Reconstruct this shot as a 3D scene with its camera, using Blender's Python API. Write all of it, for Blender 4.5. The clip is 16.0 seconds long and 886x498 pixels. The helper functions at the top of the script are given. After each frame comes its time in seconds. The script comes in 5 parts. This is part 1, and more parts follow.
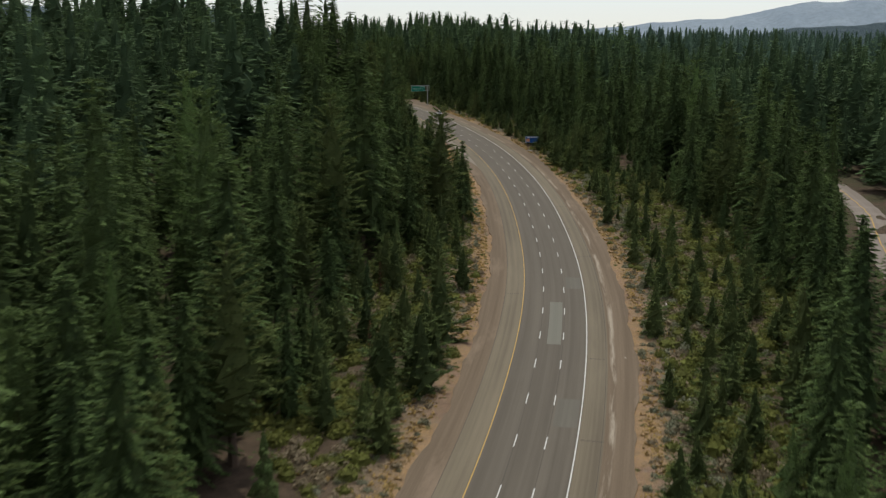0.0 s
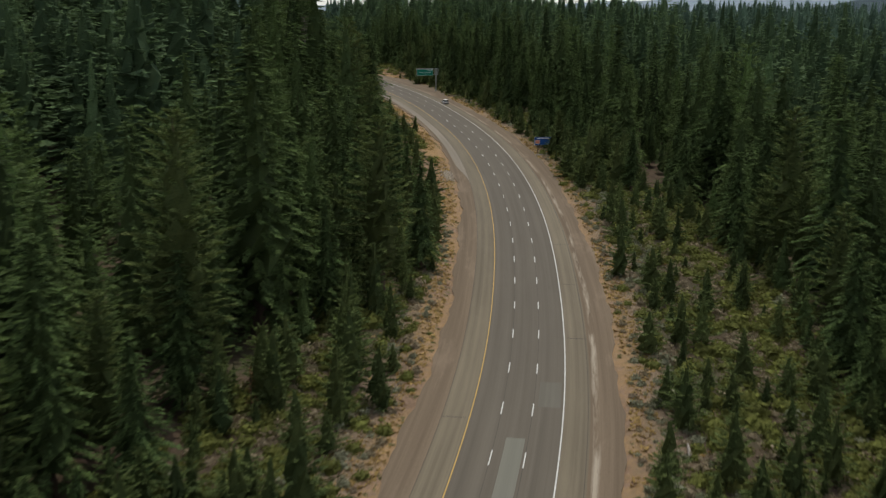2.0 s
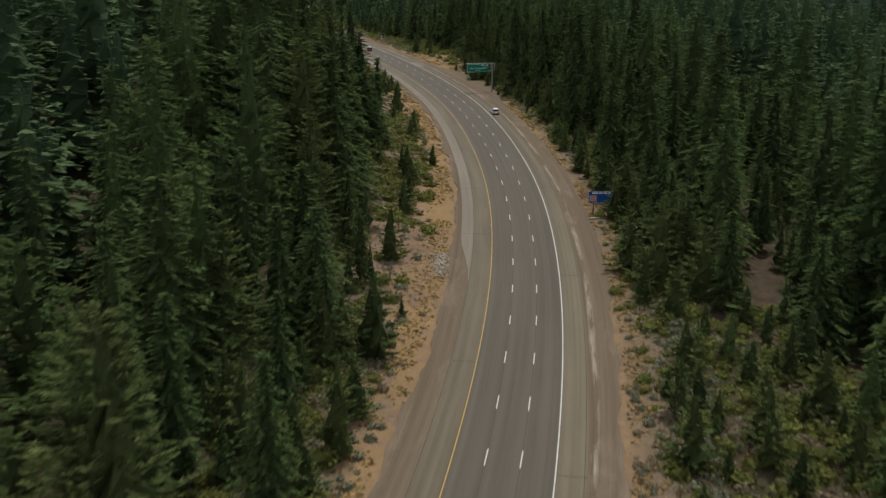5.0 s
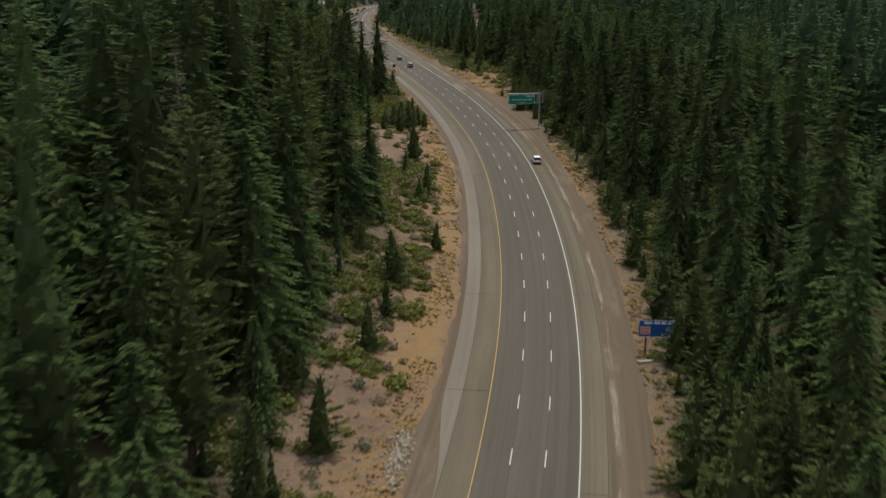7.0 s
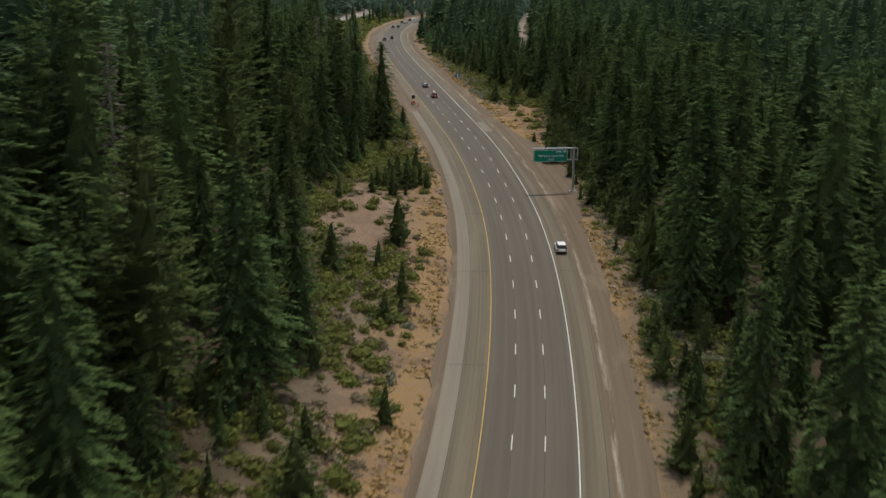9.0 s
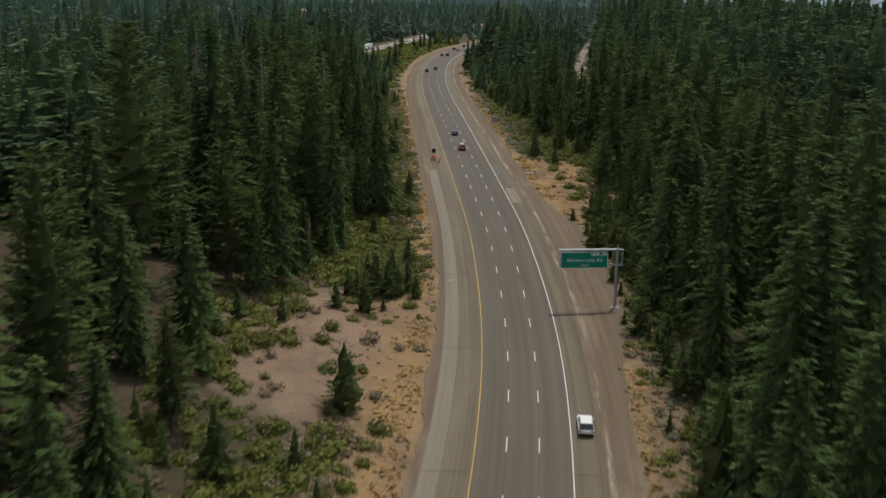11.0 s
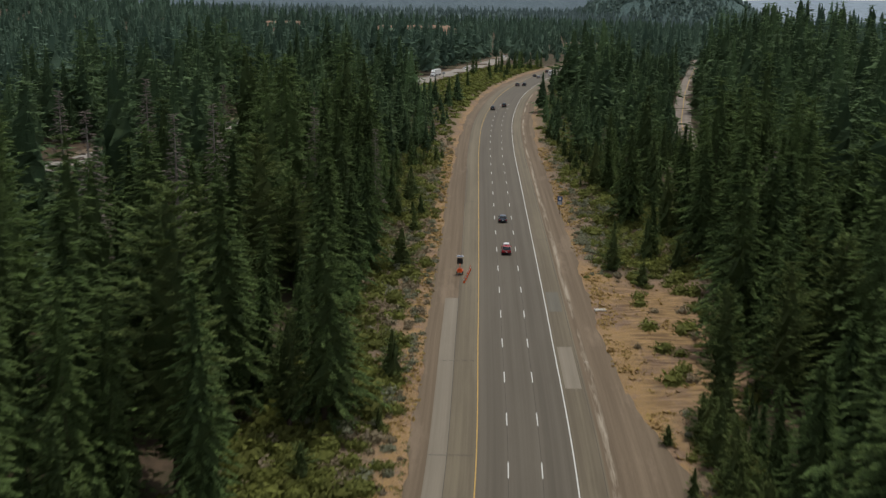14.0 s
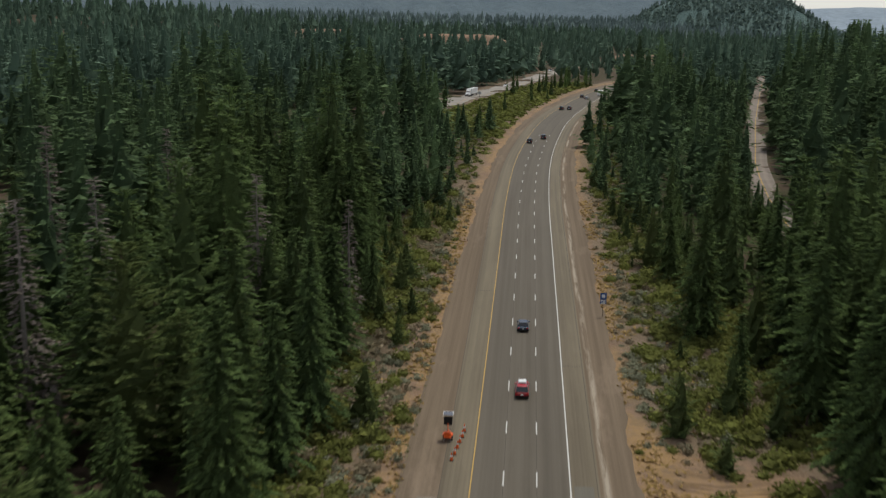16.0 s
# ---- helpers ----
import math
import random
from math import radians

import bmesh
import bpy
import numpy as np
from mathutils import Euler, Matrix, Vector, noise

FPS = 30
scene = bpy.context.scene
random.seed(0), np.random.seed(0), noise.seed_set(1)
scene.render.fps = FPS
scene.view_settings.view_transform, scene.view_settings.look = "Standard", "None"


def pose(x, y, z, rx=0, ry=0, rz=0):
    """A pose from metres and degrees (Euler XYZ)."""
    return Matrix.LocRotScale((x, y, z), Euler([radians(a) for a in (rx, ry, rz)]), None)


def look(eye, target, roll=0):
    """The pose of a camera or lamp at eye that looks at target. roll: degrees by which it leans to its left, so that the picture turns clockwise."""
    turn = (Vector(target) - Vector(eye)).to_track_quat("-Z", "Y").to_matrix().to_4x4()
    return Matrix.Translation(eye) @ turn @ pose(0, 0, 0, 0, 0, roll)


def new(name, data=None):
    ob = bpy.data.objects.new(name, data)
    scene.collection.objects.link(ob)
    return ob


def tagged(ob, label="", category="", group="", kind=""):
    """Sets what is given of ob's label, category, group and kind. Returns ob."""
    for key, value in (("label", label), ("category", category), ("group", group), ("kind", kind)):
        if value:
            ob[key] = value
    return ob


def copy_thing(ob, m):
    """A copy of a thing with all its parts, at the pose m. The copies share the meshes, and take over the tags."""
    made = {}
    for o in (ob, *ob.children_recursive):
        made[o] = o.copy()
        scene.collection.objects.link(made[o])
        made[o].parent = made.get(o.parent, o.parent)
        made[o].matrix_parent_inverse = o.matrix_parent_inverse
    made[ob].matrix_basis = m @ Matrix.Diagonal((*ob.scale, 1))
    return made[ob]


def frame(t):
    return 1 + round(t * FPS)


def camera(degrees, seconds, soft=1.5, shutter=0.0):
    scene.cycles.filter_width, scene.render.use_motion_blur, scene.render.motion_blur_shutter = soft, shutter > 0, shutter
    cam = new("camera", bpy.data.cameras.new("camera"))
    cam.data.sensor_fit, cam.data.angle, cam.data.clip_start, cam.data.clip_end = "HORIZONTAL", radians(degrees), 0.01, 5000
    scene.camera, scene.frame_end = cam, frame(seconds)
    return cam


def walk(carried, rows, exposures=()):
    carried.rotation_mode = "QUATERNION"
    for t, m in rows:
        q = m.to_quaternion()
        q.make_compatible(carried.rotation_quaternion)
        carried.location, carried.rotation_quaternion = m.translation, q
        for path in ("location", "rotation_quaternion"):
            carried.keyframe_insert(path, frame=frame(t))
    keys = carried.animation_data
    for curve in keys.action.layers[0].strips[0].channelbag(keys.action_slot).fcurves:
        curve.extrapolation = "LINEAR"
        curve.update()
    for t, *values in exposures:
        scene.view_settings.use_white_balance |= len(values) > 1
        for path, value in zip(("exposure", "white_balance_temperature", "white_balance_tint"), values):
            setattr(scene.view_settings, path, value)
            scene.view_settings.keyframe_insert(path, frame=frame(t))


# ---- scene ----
cam = camera(46.3, 16.0, soft=1.3, shutter=0.5)
METRES, EYE, TILT, LEAN, TURN = 540.0, 54.0, 2.8, 0.0, -24.1
ROWS = [
    (0.0, 0.0, 0.0, 0.0, 0.06, -13.8, -0.26),
    (0.5, 0.0089, 0.0324, -0.0004, 0.56, -14.15, -0.24),
    (1.0, 0.0172, 0.0647, -0.0009, 1.18, -14.5, -0.2),
    (1.5, 0.0249, 0.0966, -0.0016, 2.0, -14.89, -0.18),
    (2.0, 0.0323, 0.1284, -0.0022, 2.84, -15.28, -0.14),
    (2.5, 0.0394, 0.16, -0.0023, 3.77, -15.7, -0.1),
    (3.0, 0.0455, 0.1913, -0.0018, 5.08, -16.21, -0.04),
    (3.5, 0.0506, 0.2227, -0.001, 6.16, -16.65, 0.01),
    (4.0, 0.0551, 0.2539, -0.0003, 7.09, -17.01, 0.03),
    (6.5, 0.0653, 0.4083, 0.004, 12.86, -17.65, 0.36),
    (7.0, 0.065, 0.4395, 0.0046, 13.82, -17.69, 0.4),
    (7.5, 0.0644, 0.4705, 0.0051, 14.8, -17.73, 0.44),
    (8.0, 0.063, 0.5015, 0.0053, 15.73, -17.75, 0.4),
    (8.5, 0.0611, 0.5325, 0.0051, 16.61, -17.63, 0.4),
    (9.0, 0.0587, 0.5631, 0.0049, 17.46, -17.43, 0.39),
    (9.5, 0.056, 0.5934, 0.0044, 18.45, -17.02, 0.35),
    (12.0, 0.0325, 0.7437, 0.0038, 23.54, -16.19, 0.61),
    (12.5, 0.0252, 0.7734, 0.0037, 24.64, -16.05, 0.66),
    (13.0, 0.0166, 0.803, 0.0034, 25.46, -15.92, 0.72),
    (13.5, 0.0072, 0.8325, 0.0031, 26.11, -15.8, 0.7),
    (14.0, -0.0024, 0.8618, 0.0028, 26.75, -15.7, 0.68),
    (14.5, -0.0125, 0.8911, 0.0027, 27.44, -15.6, 0.62),
    (15.0, -0.0231, 0.9204, 0.0027, 28.17, -15.51, 0.55),
    (15.5, -0.0339, 0.9497, 0.003, 28.92, -15.44, 0.5),
    (16.0, -0.0444, 0.9788, 0.0032, 29.62, -15.38, 0.45),
]
walk(cam, [(t, pose(0, 0, EYE, TILT, LEAN, TURN) @ pose(METRES * x, METRES * y, METRES * z, 90 + pitch, roll, yaw)) for t, x, y, z, yaw, pitch, roll in ROWS],
     exposures=[(0.0, 0.18, 6500, 5), (3.0, 0.13, 6500, 5), (6.5, 0.11, 6500, 5), (9.5, 0.16, 6500, 5), (12.5, 0.13, 6500, 5), (14.5, 0.09, 6500, 5), (16.0, 0.09, 6500, 5)])

# ---- daylight: high hazy sun ahead and to the right ----
SUN = Vector((0.17, 0.27, 0.945)).normalized()
world = bpy.data.worlds.new("sky")
scene.world = world
world.use_nodes = True
wn = world.node_tree
sky = wn.nodes.new("ShaderNodeTexSky")
sky.sky_type, sky.sun_disc = "NISHITA", False
sky.sun_elevation, sky.sun_rotation = math.asin(SUN.z), math.atan2(SUN.x, SUN.y)
sky.dust_density, sky.air_density, sky.ozone_density, sky.altitude = 1.2, 1.0, 1.0, 1000.0
haze = wn.nodes.new("ShaderNodeMix")
haze.data_type = "RGBA"
haze.inputs[0].default_value = 0.68
haze.inputs[7].default_value = (4.3, 4.12, 4.35, 1.0)
wn.links.new(sky.outputs[0], haze.inputs[6])
wn.links.new(haze.outputs[2], wn.nodes["Background"].inputs[0])
wn.nodes["Background"].inputs[1].default_value = 0.15
sun = new("sun", bpy.data.lights.new("sun", "SUN"))
sun.data.energy, sun.data.angle, sun.data.color = 2.15, radians(0.6), (1.0, 0.95, 0.87)
sun.matrix_world = look((200, 300, 400), Vector((200, 300, 400)) - SUN)


# ---- materials ----
class Nodes:
    """A small writer of node materials."""

    def __init__(self, name, rough=0.8, spec=0.3, metal=0.0):
        self.mat = bpy.data.materials.new(name)
        self.mat.use_nodes = True
        self.tree = self.mat.node_tree
        self.bsdf = self.tree.nodes["Principled BSDF"]
        self.put("Roughness", rough), self.put("Specular IOR Level", spec), self.put("Metallic", metal)

    def put(self, key, value):
        if hasattr(value, "links"):
            self.tree.links.new(value, self.bsdf.inputs[key])
        else:
            self.bsdf.inputs[key].default_value = value

    def node(self, kind, **values):
        n = self.tree.nodes.new(kind)
        for key, value in values.items():
            slot = n.inputs[key.replace("_", " ")]
            if hasattr(value, "links"):
                self.tree.links.new(value, slot)
            else:
                slot.default_value = value
        return n

    def space(self, where="Object", scale=(1, 1, 1)):
        tc = self.tree.nodes.new("ShaderNodeTexCoord")
        return self.node("ShaderNodeMapping", Vector=tc.outputs[where], Scale=scale).outputs[0]

    def noise(self, scale, vector=None, detail=5.0, rough=0.6):
        n = self.node("ShaderNodeTexNoise", Scale=scale, Detail=detail, Roughness=rough)
        if vector is not None:
            self.tree.links.new(vector, n.inputs["Vector"])
        return n.outputs["Fac"]

    def spread(self, value, lo, hi, a=0.0, b=1.0):
        n = self.node("ShaderNodeMapRange", Value=value)
        for key, v in (("From Min", lo), ("From Max", hi), ("To Min", a), ("To Max", b)):
            n.inputs[key].default_value = v
        return n.outputs[0]

    def maths(self, op, a, b):
        n = self.tree.nodes.new("ShaderNodeMath")
        n.operation = op
        for slot, v in zip(n.inputs, (a, b)):
            if hasattr(v, "links"):
                self.tree.links.new(v, slot)
            else:
                slot.default_value = v
        return n.outputs[0]

    def mix(self, fac, a, b):
        n = self.tree.nodes.new("ShaderNodeMix")
        n.data_type = "RGBA"
        for slot, v in ((n.inputs[0], fac), (n.inputs[6], a), (n.inputs[7], b)):
            if hasattr(v, "links"):
                self.tree.links.new(v, slot)
            else:
                slot.default_value = v if isinstance(v, float) else (*v, 1.0)
        return n.outputs[2]

    def attribute(self, name):
        n = self.tree.nodes.new("ShaderNodeAttribute")
        n.attribute_name = name
        return n.outputs["Fac"]

    def bump(self, height, strength=0.3, distance=0.05):
        n = self.node("ShaderNodeBump", Height=height, Strength=strength, Distance=distance)
        self.put("Normal", n.outputs[0])


def plain(name, colour, rough=0.6, spec=0.3, metal=0.0, worn=0.25, scale=3.0):
    """Paint, metal or plastic with light wear."""
    m = Nodes(name, rough, spec, metal)
    f = m.spread(m.noise(scale, m.space(), 6), 0.35, 0.7)
    dull = tuple(c * (1 - worn) + 0.02 * worn for c in colour)
    m.put("Base Color", m.mix(f, colour, dull))
    return m.mat


def asphalt(name, dark, light, streak=1.0, rough=0.85):
    """Worn paving: streaks along the way (UV in metres, v along), stains, grain."""
    m = Nodes(name, rough, 0.25)
    along = m.noise(1.0, m.space("UV", (0.85, 0.004, 1)), 4, 0.6)
    blotch = m.noise(1.0, m.space("UV", (0.22, 0.02, 1)), 5, 0.65)
    grain = m.noise(9.0, m.space("UV"), 4)
    c = m.mix(m.spread(along, 0.36, 0.64), dark, light)
    tar = m.noise(1.0, m.space("UV", (0.6, 0.05, 1)), 6, 0.75)
    c = m.mix(m.spread(tar, 0.58, 0.72, 0, 0.35), c, tuple(v * 0.75 for v in dark))
    c = m.mix(m.spread(blotch, 0.45, 0.75, 0, 0.5 * streak), c, tuple(v * 1.35 for v in light))
    c = m.mix(m.spread(grain, 0.35, 0.75, 0, 0.35), c, tuple(v * 0.7 for v in dark))
    m.put("Base Color", c)
    m.bump(grain, 0.25, 0.01)
    return m.mat


def foliage(name, deep, fresh, olive, rough=0.75, glow=0.28, gaps=0.0, grain=7.0, depth=0.6):
    """Needles or leaves: tint from root to tip, in crowns with shade and highlights painted in; each spray and each
    plant a little different; gaps: the share of air between needles.
    """
    m = Nodes(name, rough, 0.06)
    tint = m.attribute("tint")
    random_id = m.tree.nodes.new("ShaderNodeObjectInfo").outputs["Random"]
    geometry = m.tree.nodes.new("ShaderNodeNewGeometry")
    where, spray = geometry.outputs["Position"], geometry.outputs["Random Per Island"]
    spot, fine = m.noise(0.35, where, 3), m.noise(4.0, where, 3, 0.75)
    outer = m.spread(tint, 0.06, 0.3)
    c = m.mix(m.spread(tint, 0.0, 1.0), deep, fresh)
    c = m.mix(m.spread(spot, 0.4, 0.7, 0, 0.35), c, olive)
    c = m.mix(m.spread(random_id, 0.0, 1.0, 0, 0.3), c, olive)
    # random tone per spray and speck; its extremes paint shaded gaps and lit needles
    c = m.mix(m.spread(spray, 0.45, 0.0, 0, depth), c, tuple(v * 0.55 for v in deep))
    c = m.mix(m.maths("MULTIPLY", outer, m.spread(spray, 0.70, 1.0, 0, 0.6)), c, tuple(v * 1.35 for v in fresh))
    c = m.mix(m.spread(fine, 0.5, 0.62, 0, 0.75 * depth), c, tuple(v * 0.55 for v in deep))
    m.bump(fine, 0.5, 0.3)
    m.put("Base Color", c)
    thin = m.node("ShaderNodeBsdfTranslucent", Color=c)
    mixed = m.node("ShaderNodeMixShader", Fac=glow)
    m.tree.links.new(m.bsdf.outputs[0], mixed.inputs[1])
    m.tree.links.new(thin.outputs[0], mixed.inputs[2])
    if gaps:
        air = m.tree.nodes.new("ShaderNodeBsdfTransparent")
        ragged = m.spread(m.noise(grain, where, 2, 0.7), 0.47 + 0.12 * gaps, 0.53 + 0.12 * gaps, 1.0, 0.0)
        hole = m.node("ShaderNodeMixShader", Fac=m.maths("MULTIPLY", outer, ragged))
        m.tree.links.new(mixed.outputs[0], hole.inputs[1])
        m.tree.links.new(air.outputs[0], hole.inputs[2])
        mixed = hole
    m.tree.links.new(mixed.outputs[0], m.tree.nodes["Material Output"].inputs[0])
    return m.mat


def bark(name, dark, light):
    m = Nodes(name, 0.9, 0.2)
    f = m.noise(2.0, m.space("Object", (3, 3, 0.5)), 5)
    m.put("Base Color", m.mix(m.spread(f, 0.35, 0.7), dark, light))
    m.bump(f, 0.6, 0.05)
    return m.mat


def ground_material():
    """Tan soil and ochre dry grass by the road, duff and brush litter in the woods."""
    m = Nodes("soil_and_dry_grass", 0.95, 0.15)
    wood, straw = m.attribute("wood"), m.attribute("straw")
    large = m.noise(0.07, m.space(), 5)
    mid = m.noise(0.5, m.space(), 6, 0.7)
    fine = m.noise(4.0, m.space(), 5, 0.7)
    soil = m.mix(m.spread(large, 0.35, 0.65), (0.200, 0.130, 0.085), (0.285, 0.192, 0.130))
    soil = m.mix(m.spread(fine, 0.45, 0.75, 0, 0.6), soil, (0.126, 0.088, 0.063))
    soil = m.mix(m.spread(m.noise(0.23, m.space(), 6, 0.75), 0.5, 0.62, 0, 0.55), soil, (0.118, 0.082, 0.056))
    soil = m.mix(m.spread(m.noise(1.7, m.space(), 4, 0.8), 0.55, 0.68, 0, 0.5), soil, (0.36, 0.265, 0.175))
    soil = m.mix(m.spread(m.noise(2.3, m.space(), 4, 0.8), 0.56, 0.66, 0, 0.65), soil, (0.085, 0.06, 0.042))
    grass = m.mix(m.spread(mid, 0.35, 0.65), (0.345, 0.215, 0.080), (0.262, 0.168, 0.075))
    soil = m.mix(m.spread(m.noise(0.31, m.space(), 5, 0.7), 0.56, 0.66, 0, 0.7), soil, (0.155, 0.128, 0.096))
    soil = m.mix(m.maths("MULTIPLY", m.maths("MULTIPLY", straw, m.spread(m.maths("ADD", mid, large), 0.88, 1.03)), m.spread(fine, 0.36, 0.55, 0.25, 1.0)), soil, grass)
    wash = m.noise(1.0, m.space("Object", (0.22, 1.5, 1)), 3, 0.5)
    soil = m.mix(m.maths("MULTIPLY", m.attribute("rill"), m.spread(wash, 0.47, 0.58, 0, 0.75)), soil, (0.105, 0.066, 0.038))
    soil = m.mix(m.maths("MULTIPLY", m.attribute("rill"), m.spread(wash, 0.44, 0.36, 0, 0.6)), soil, (0.33, 0.22, 0.125))
    duff = m.mix(m.spread(mid, 0.35, 0.7), (0.052, 0.038, 0.025), (0.108, 0.075, 0.050))
    duff = m.mix(m.spread(large, 0.45, 0.6, 0, 0.6), duff, (0.050, 0.055, 0.025))
    edge = m.spread(m.maths("ADD", wood, m.maths("MULTIPLY", m.spread(large, 0, 1, -0.5, 0.5), 0.9)), 0.55, 0.85)
    brushy = m.spread(m.maths("ADD", wood, m.maths("MULTIPLY", m.spread(mid, 0, 1, -0.5, 0.5), 0.9)), 0.12, 0.38)
    litter = m.mix(m.spread(fine, 0.4, 0.62), (0.115, 0.083, 0.054), (0.200, 0.156, 0.108))
    soil = m.mix(m.maths("MULTIPLY", brushy, 0.85), soil, litter)
    m.put("Base Color", m.mix(edge, soil, duff))
    m.bump(m.maths("ADD", mid, fine), 0.6, 0.3)
    return m.mat


def dirt_material():
    """Graded roadside dirt with tyre streaks and a pale windrow of gravel beside the paving."""
    m = Nodes("graded_dirt", 0.95, 0.15)
    run = m.noise(1.0, m.space("UV", (0.9, 0.012, 1)), 6, 0.65)
    patch = m.noise(1.0, m.space("UV", (0.16, 0.035, 1)), 6, 0.65)
    fine = m.noise(3.0, m.space("UV"), 5, 0.7)
    c = m.mix(m.spread(run, 0.3, 0.7), (0.112, 0.083, 0.056), (0.176, 0.133, 0.091))
    c = m.mix(m.spread(patch, 0.54, 0.72, 0, 0.6), c, (0.262, 0.196, 0.140))
    across = m.node("ShaderNodeSeparateXYZ", Vector=m.space("UV")).outputs[0]
    drift = m.spread(m.noise(1.0, m.space("UV", (0.0, 0.03, 1)), 3), 0.2, 0.8, 9.2, 10.2)
    gap = m.maths("ABSOLUTE", m.maths("SUBTRACT", across, drift), 0.0)
    row = m.maths("MULTIPLY", m.spread(gap, 0.12, 0.55, 0.9, 0), m.spread(m.noise(1.0, m.space("UV", (0.8, 0.06, 1)), 5, 0.7), 0.45, 0.58))
    c = m.mix(row, c, (0.330, 0.282, 0.216))
    c = m.mix(m.spread(fine, 0.5, 0.8, 0, 0.4), c, (0.067, 0.053, 0.038))
    m.put("Base Color", c)
    m.bump(fine, 0.4, 0.03)
    return m.mat


GROUND, DIRT = ground_material(), dirt_material()
LANE = asphalt("lane_asphalt", (0.090, 0.076, 0.057), (0.122, 0.104, 0.079), 0.6)
SHOULDER = asphalt("shoulder_asphalt", (0.110, 0.089, 0.060), (0.170, 0.141, 0.095))
GUTTER = asphalt("pale_gutter_concrete", (0.160, 0.136, 0.102), (0.215, 0.184, 0.141))
CONCRETE = asphalt("old_concrete", (0.221, 0.200, 0.174), (0.281, 0.255, 0.221))
COUNTRY = asphalt("side_road_asphalt", (0.178, 0.148, 0.124), (0.230, 0.195, 0.163))
PATCH = asphalt("patched_asphalt", (0.105, 0.095, 0.074), (0.130, 0.117, 0.092))
PALE_PATCH = asphalt("pale_patch_concrete", (0.142, 0.136, 0.108), (0.172, 0.164, 0.132), 0.5)
SEAM = plain("crack_filler", (0.062, 0.052, 0.042), 0.8)
WHITE_LINE = plain("white_line_paint", (0.58, 0.57, 0.53), 0.7, worn=0.3, scale=1.5)
YELLOW_LINE = plain("yellow_line_paint", (0.46, 0.29, 0.075), 0.7, worn=0.25, scale=1.5)
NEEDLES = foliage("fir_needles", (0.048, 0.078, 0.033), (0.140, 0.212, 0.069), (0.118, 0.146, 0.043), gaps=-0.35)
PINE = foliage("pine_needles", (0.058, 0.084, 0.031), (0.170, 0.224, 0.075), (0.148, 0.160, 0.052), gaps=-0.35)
# distance haze is put into these four needle colours, bluer than the near ones
FAR_HAZE_NEEDLES = foliage("far_haze_needles", (0.068, 0.112, 0.078), (0.150, 0.224, 0.150), (0.120, 0.166, 0.106), depth=0.25)
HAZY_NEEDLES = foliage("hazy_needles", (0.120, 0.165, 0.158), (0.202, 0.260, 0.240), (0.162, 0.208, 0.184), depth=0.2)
BUTTE_HAZE_NEEDLES = foliage("butte_haze_needles", (0.104, 0.148, 0.132), (0.150, 0.204, 0.172), (0.140, 0.182, 0.138), depth=0.15)
MID_HAZE_NEEDLES = foliage("mid_haze_needles", (0.051, 0.086, 0.044), (0.142, 0.214, 0.093), (0.114, 0.150, 0.061), gaps=-0.9, grain=4.5, depth=0.42)
GREY_TWIGS = foliage("dead_grey_twigs", (0.13, 0.11, 0.095), (0.26, 0.23, 0.20), (0.2, 0.16, 0.13), 0.9)
RUST_NEEDLES = foliage("dead_rust_needles", (0.16, 0.06, 0.03), (0.28, 0.11, 0.05), (0.2, 0.09, 0.05), 0.9)
BROWN_BARK = bark("brown_bark", (0.055, 0.038, 0.028), (0.15, 0.105, 0.075))
GREY_BARK = bark("weathered_grey_wood", (0.16, 0.14, 0.12), (0.34, 0.30, 0.26))
MANZANITA = foliage("manzanita_leaves", (0.076, 0.090, 0.022), (0.190, 0.210, 0.052), (0.154, 0.146, 0.050), depth=0.25)
SAGE = foliage("sage_leaves", (0.135, 0.140, 0.090), (0.260, 0.265, 0.175), (0.19, 0.18, 0.11), depth=0.25)
WEEDS = foliage("weed_leaves", (0.105, 0.110, 0.045), (0.230, 0.215, 0.095), (0.20, 0.16, 0.07))
DRY_BRUSH = foliage("dry_brush", (0.17, 0.135, 0.09), (0.32, 0.26, 0.18), (0.22, 0.19, 0.10), depth=0.3)
STRAW = foliage("straw_grass", (0.25, 0.165, 0.065), (0.43, 0.295, 0.115), (0.29, 0.24, 0.09), 0.9)
STONE = foliage("pale_rock", (0.32, 0.28, 0.22), (0.46, 0.41, 0.33), (0.36, 0.30, 0.22), 0.9, 0.0)
GALVANISED = plain("galvanised_steel", (0.42, 0.43, 0.42), 0.45, 0.5, 0.6)
SIGN_GREEN = plain("green_sign_sheet", (0.006, 0.20, 0.125), 0.4, worn=0.1)
SIGN_BLUE = plain("blue_sign_sheet", (0.012, 0.075, 0.26), 0.4, worn=0.1)
SIGN_WHITE = plain("white_sign_sheet", (0.75, 0.77, 0.75), 0.5, worn=0.08)
SIGN_BACK = plain("aluminium_back", (0.4, 0.41, 0.4), 0.5, 0.5, 0.5)
PALE_TAN = plain("pale_square", (0.55, 0.38, 0.30), 0.6)
BEAM = plain("pale_concrete_footing", (0.45, 0.42, 0.37), 0.9)
ORANGE = plain("safety_orange", (0.75, 0.12, 0.02), 0.5)
BLACK = plain("black_plastic", (0.012, 0.012, 0.013), 0.5)
SOLAR = plain("solar_glass", (0.10, 0.105, 0.12), 0.15, 0.6)
TYRE = plain("tyre_rubber", (0.018, 0.018, 0.018), 0.9)
RIM = plain("wheel_alloy", (0.5, 0.5, 0.5), 0.35, 0.5, 0.8)
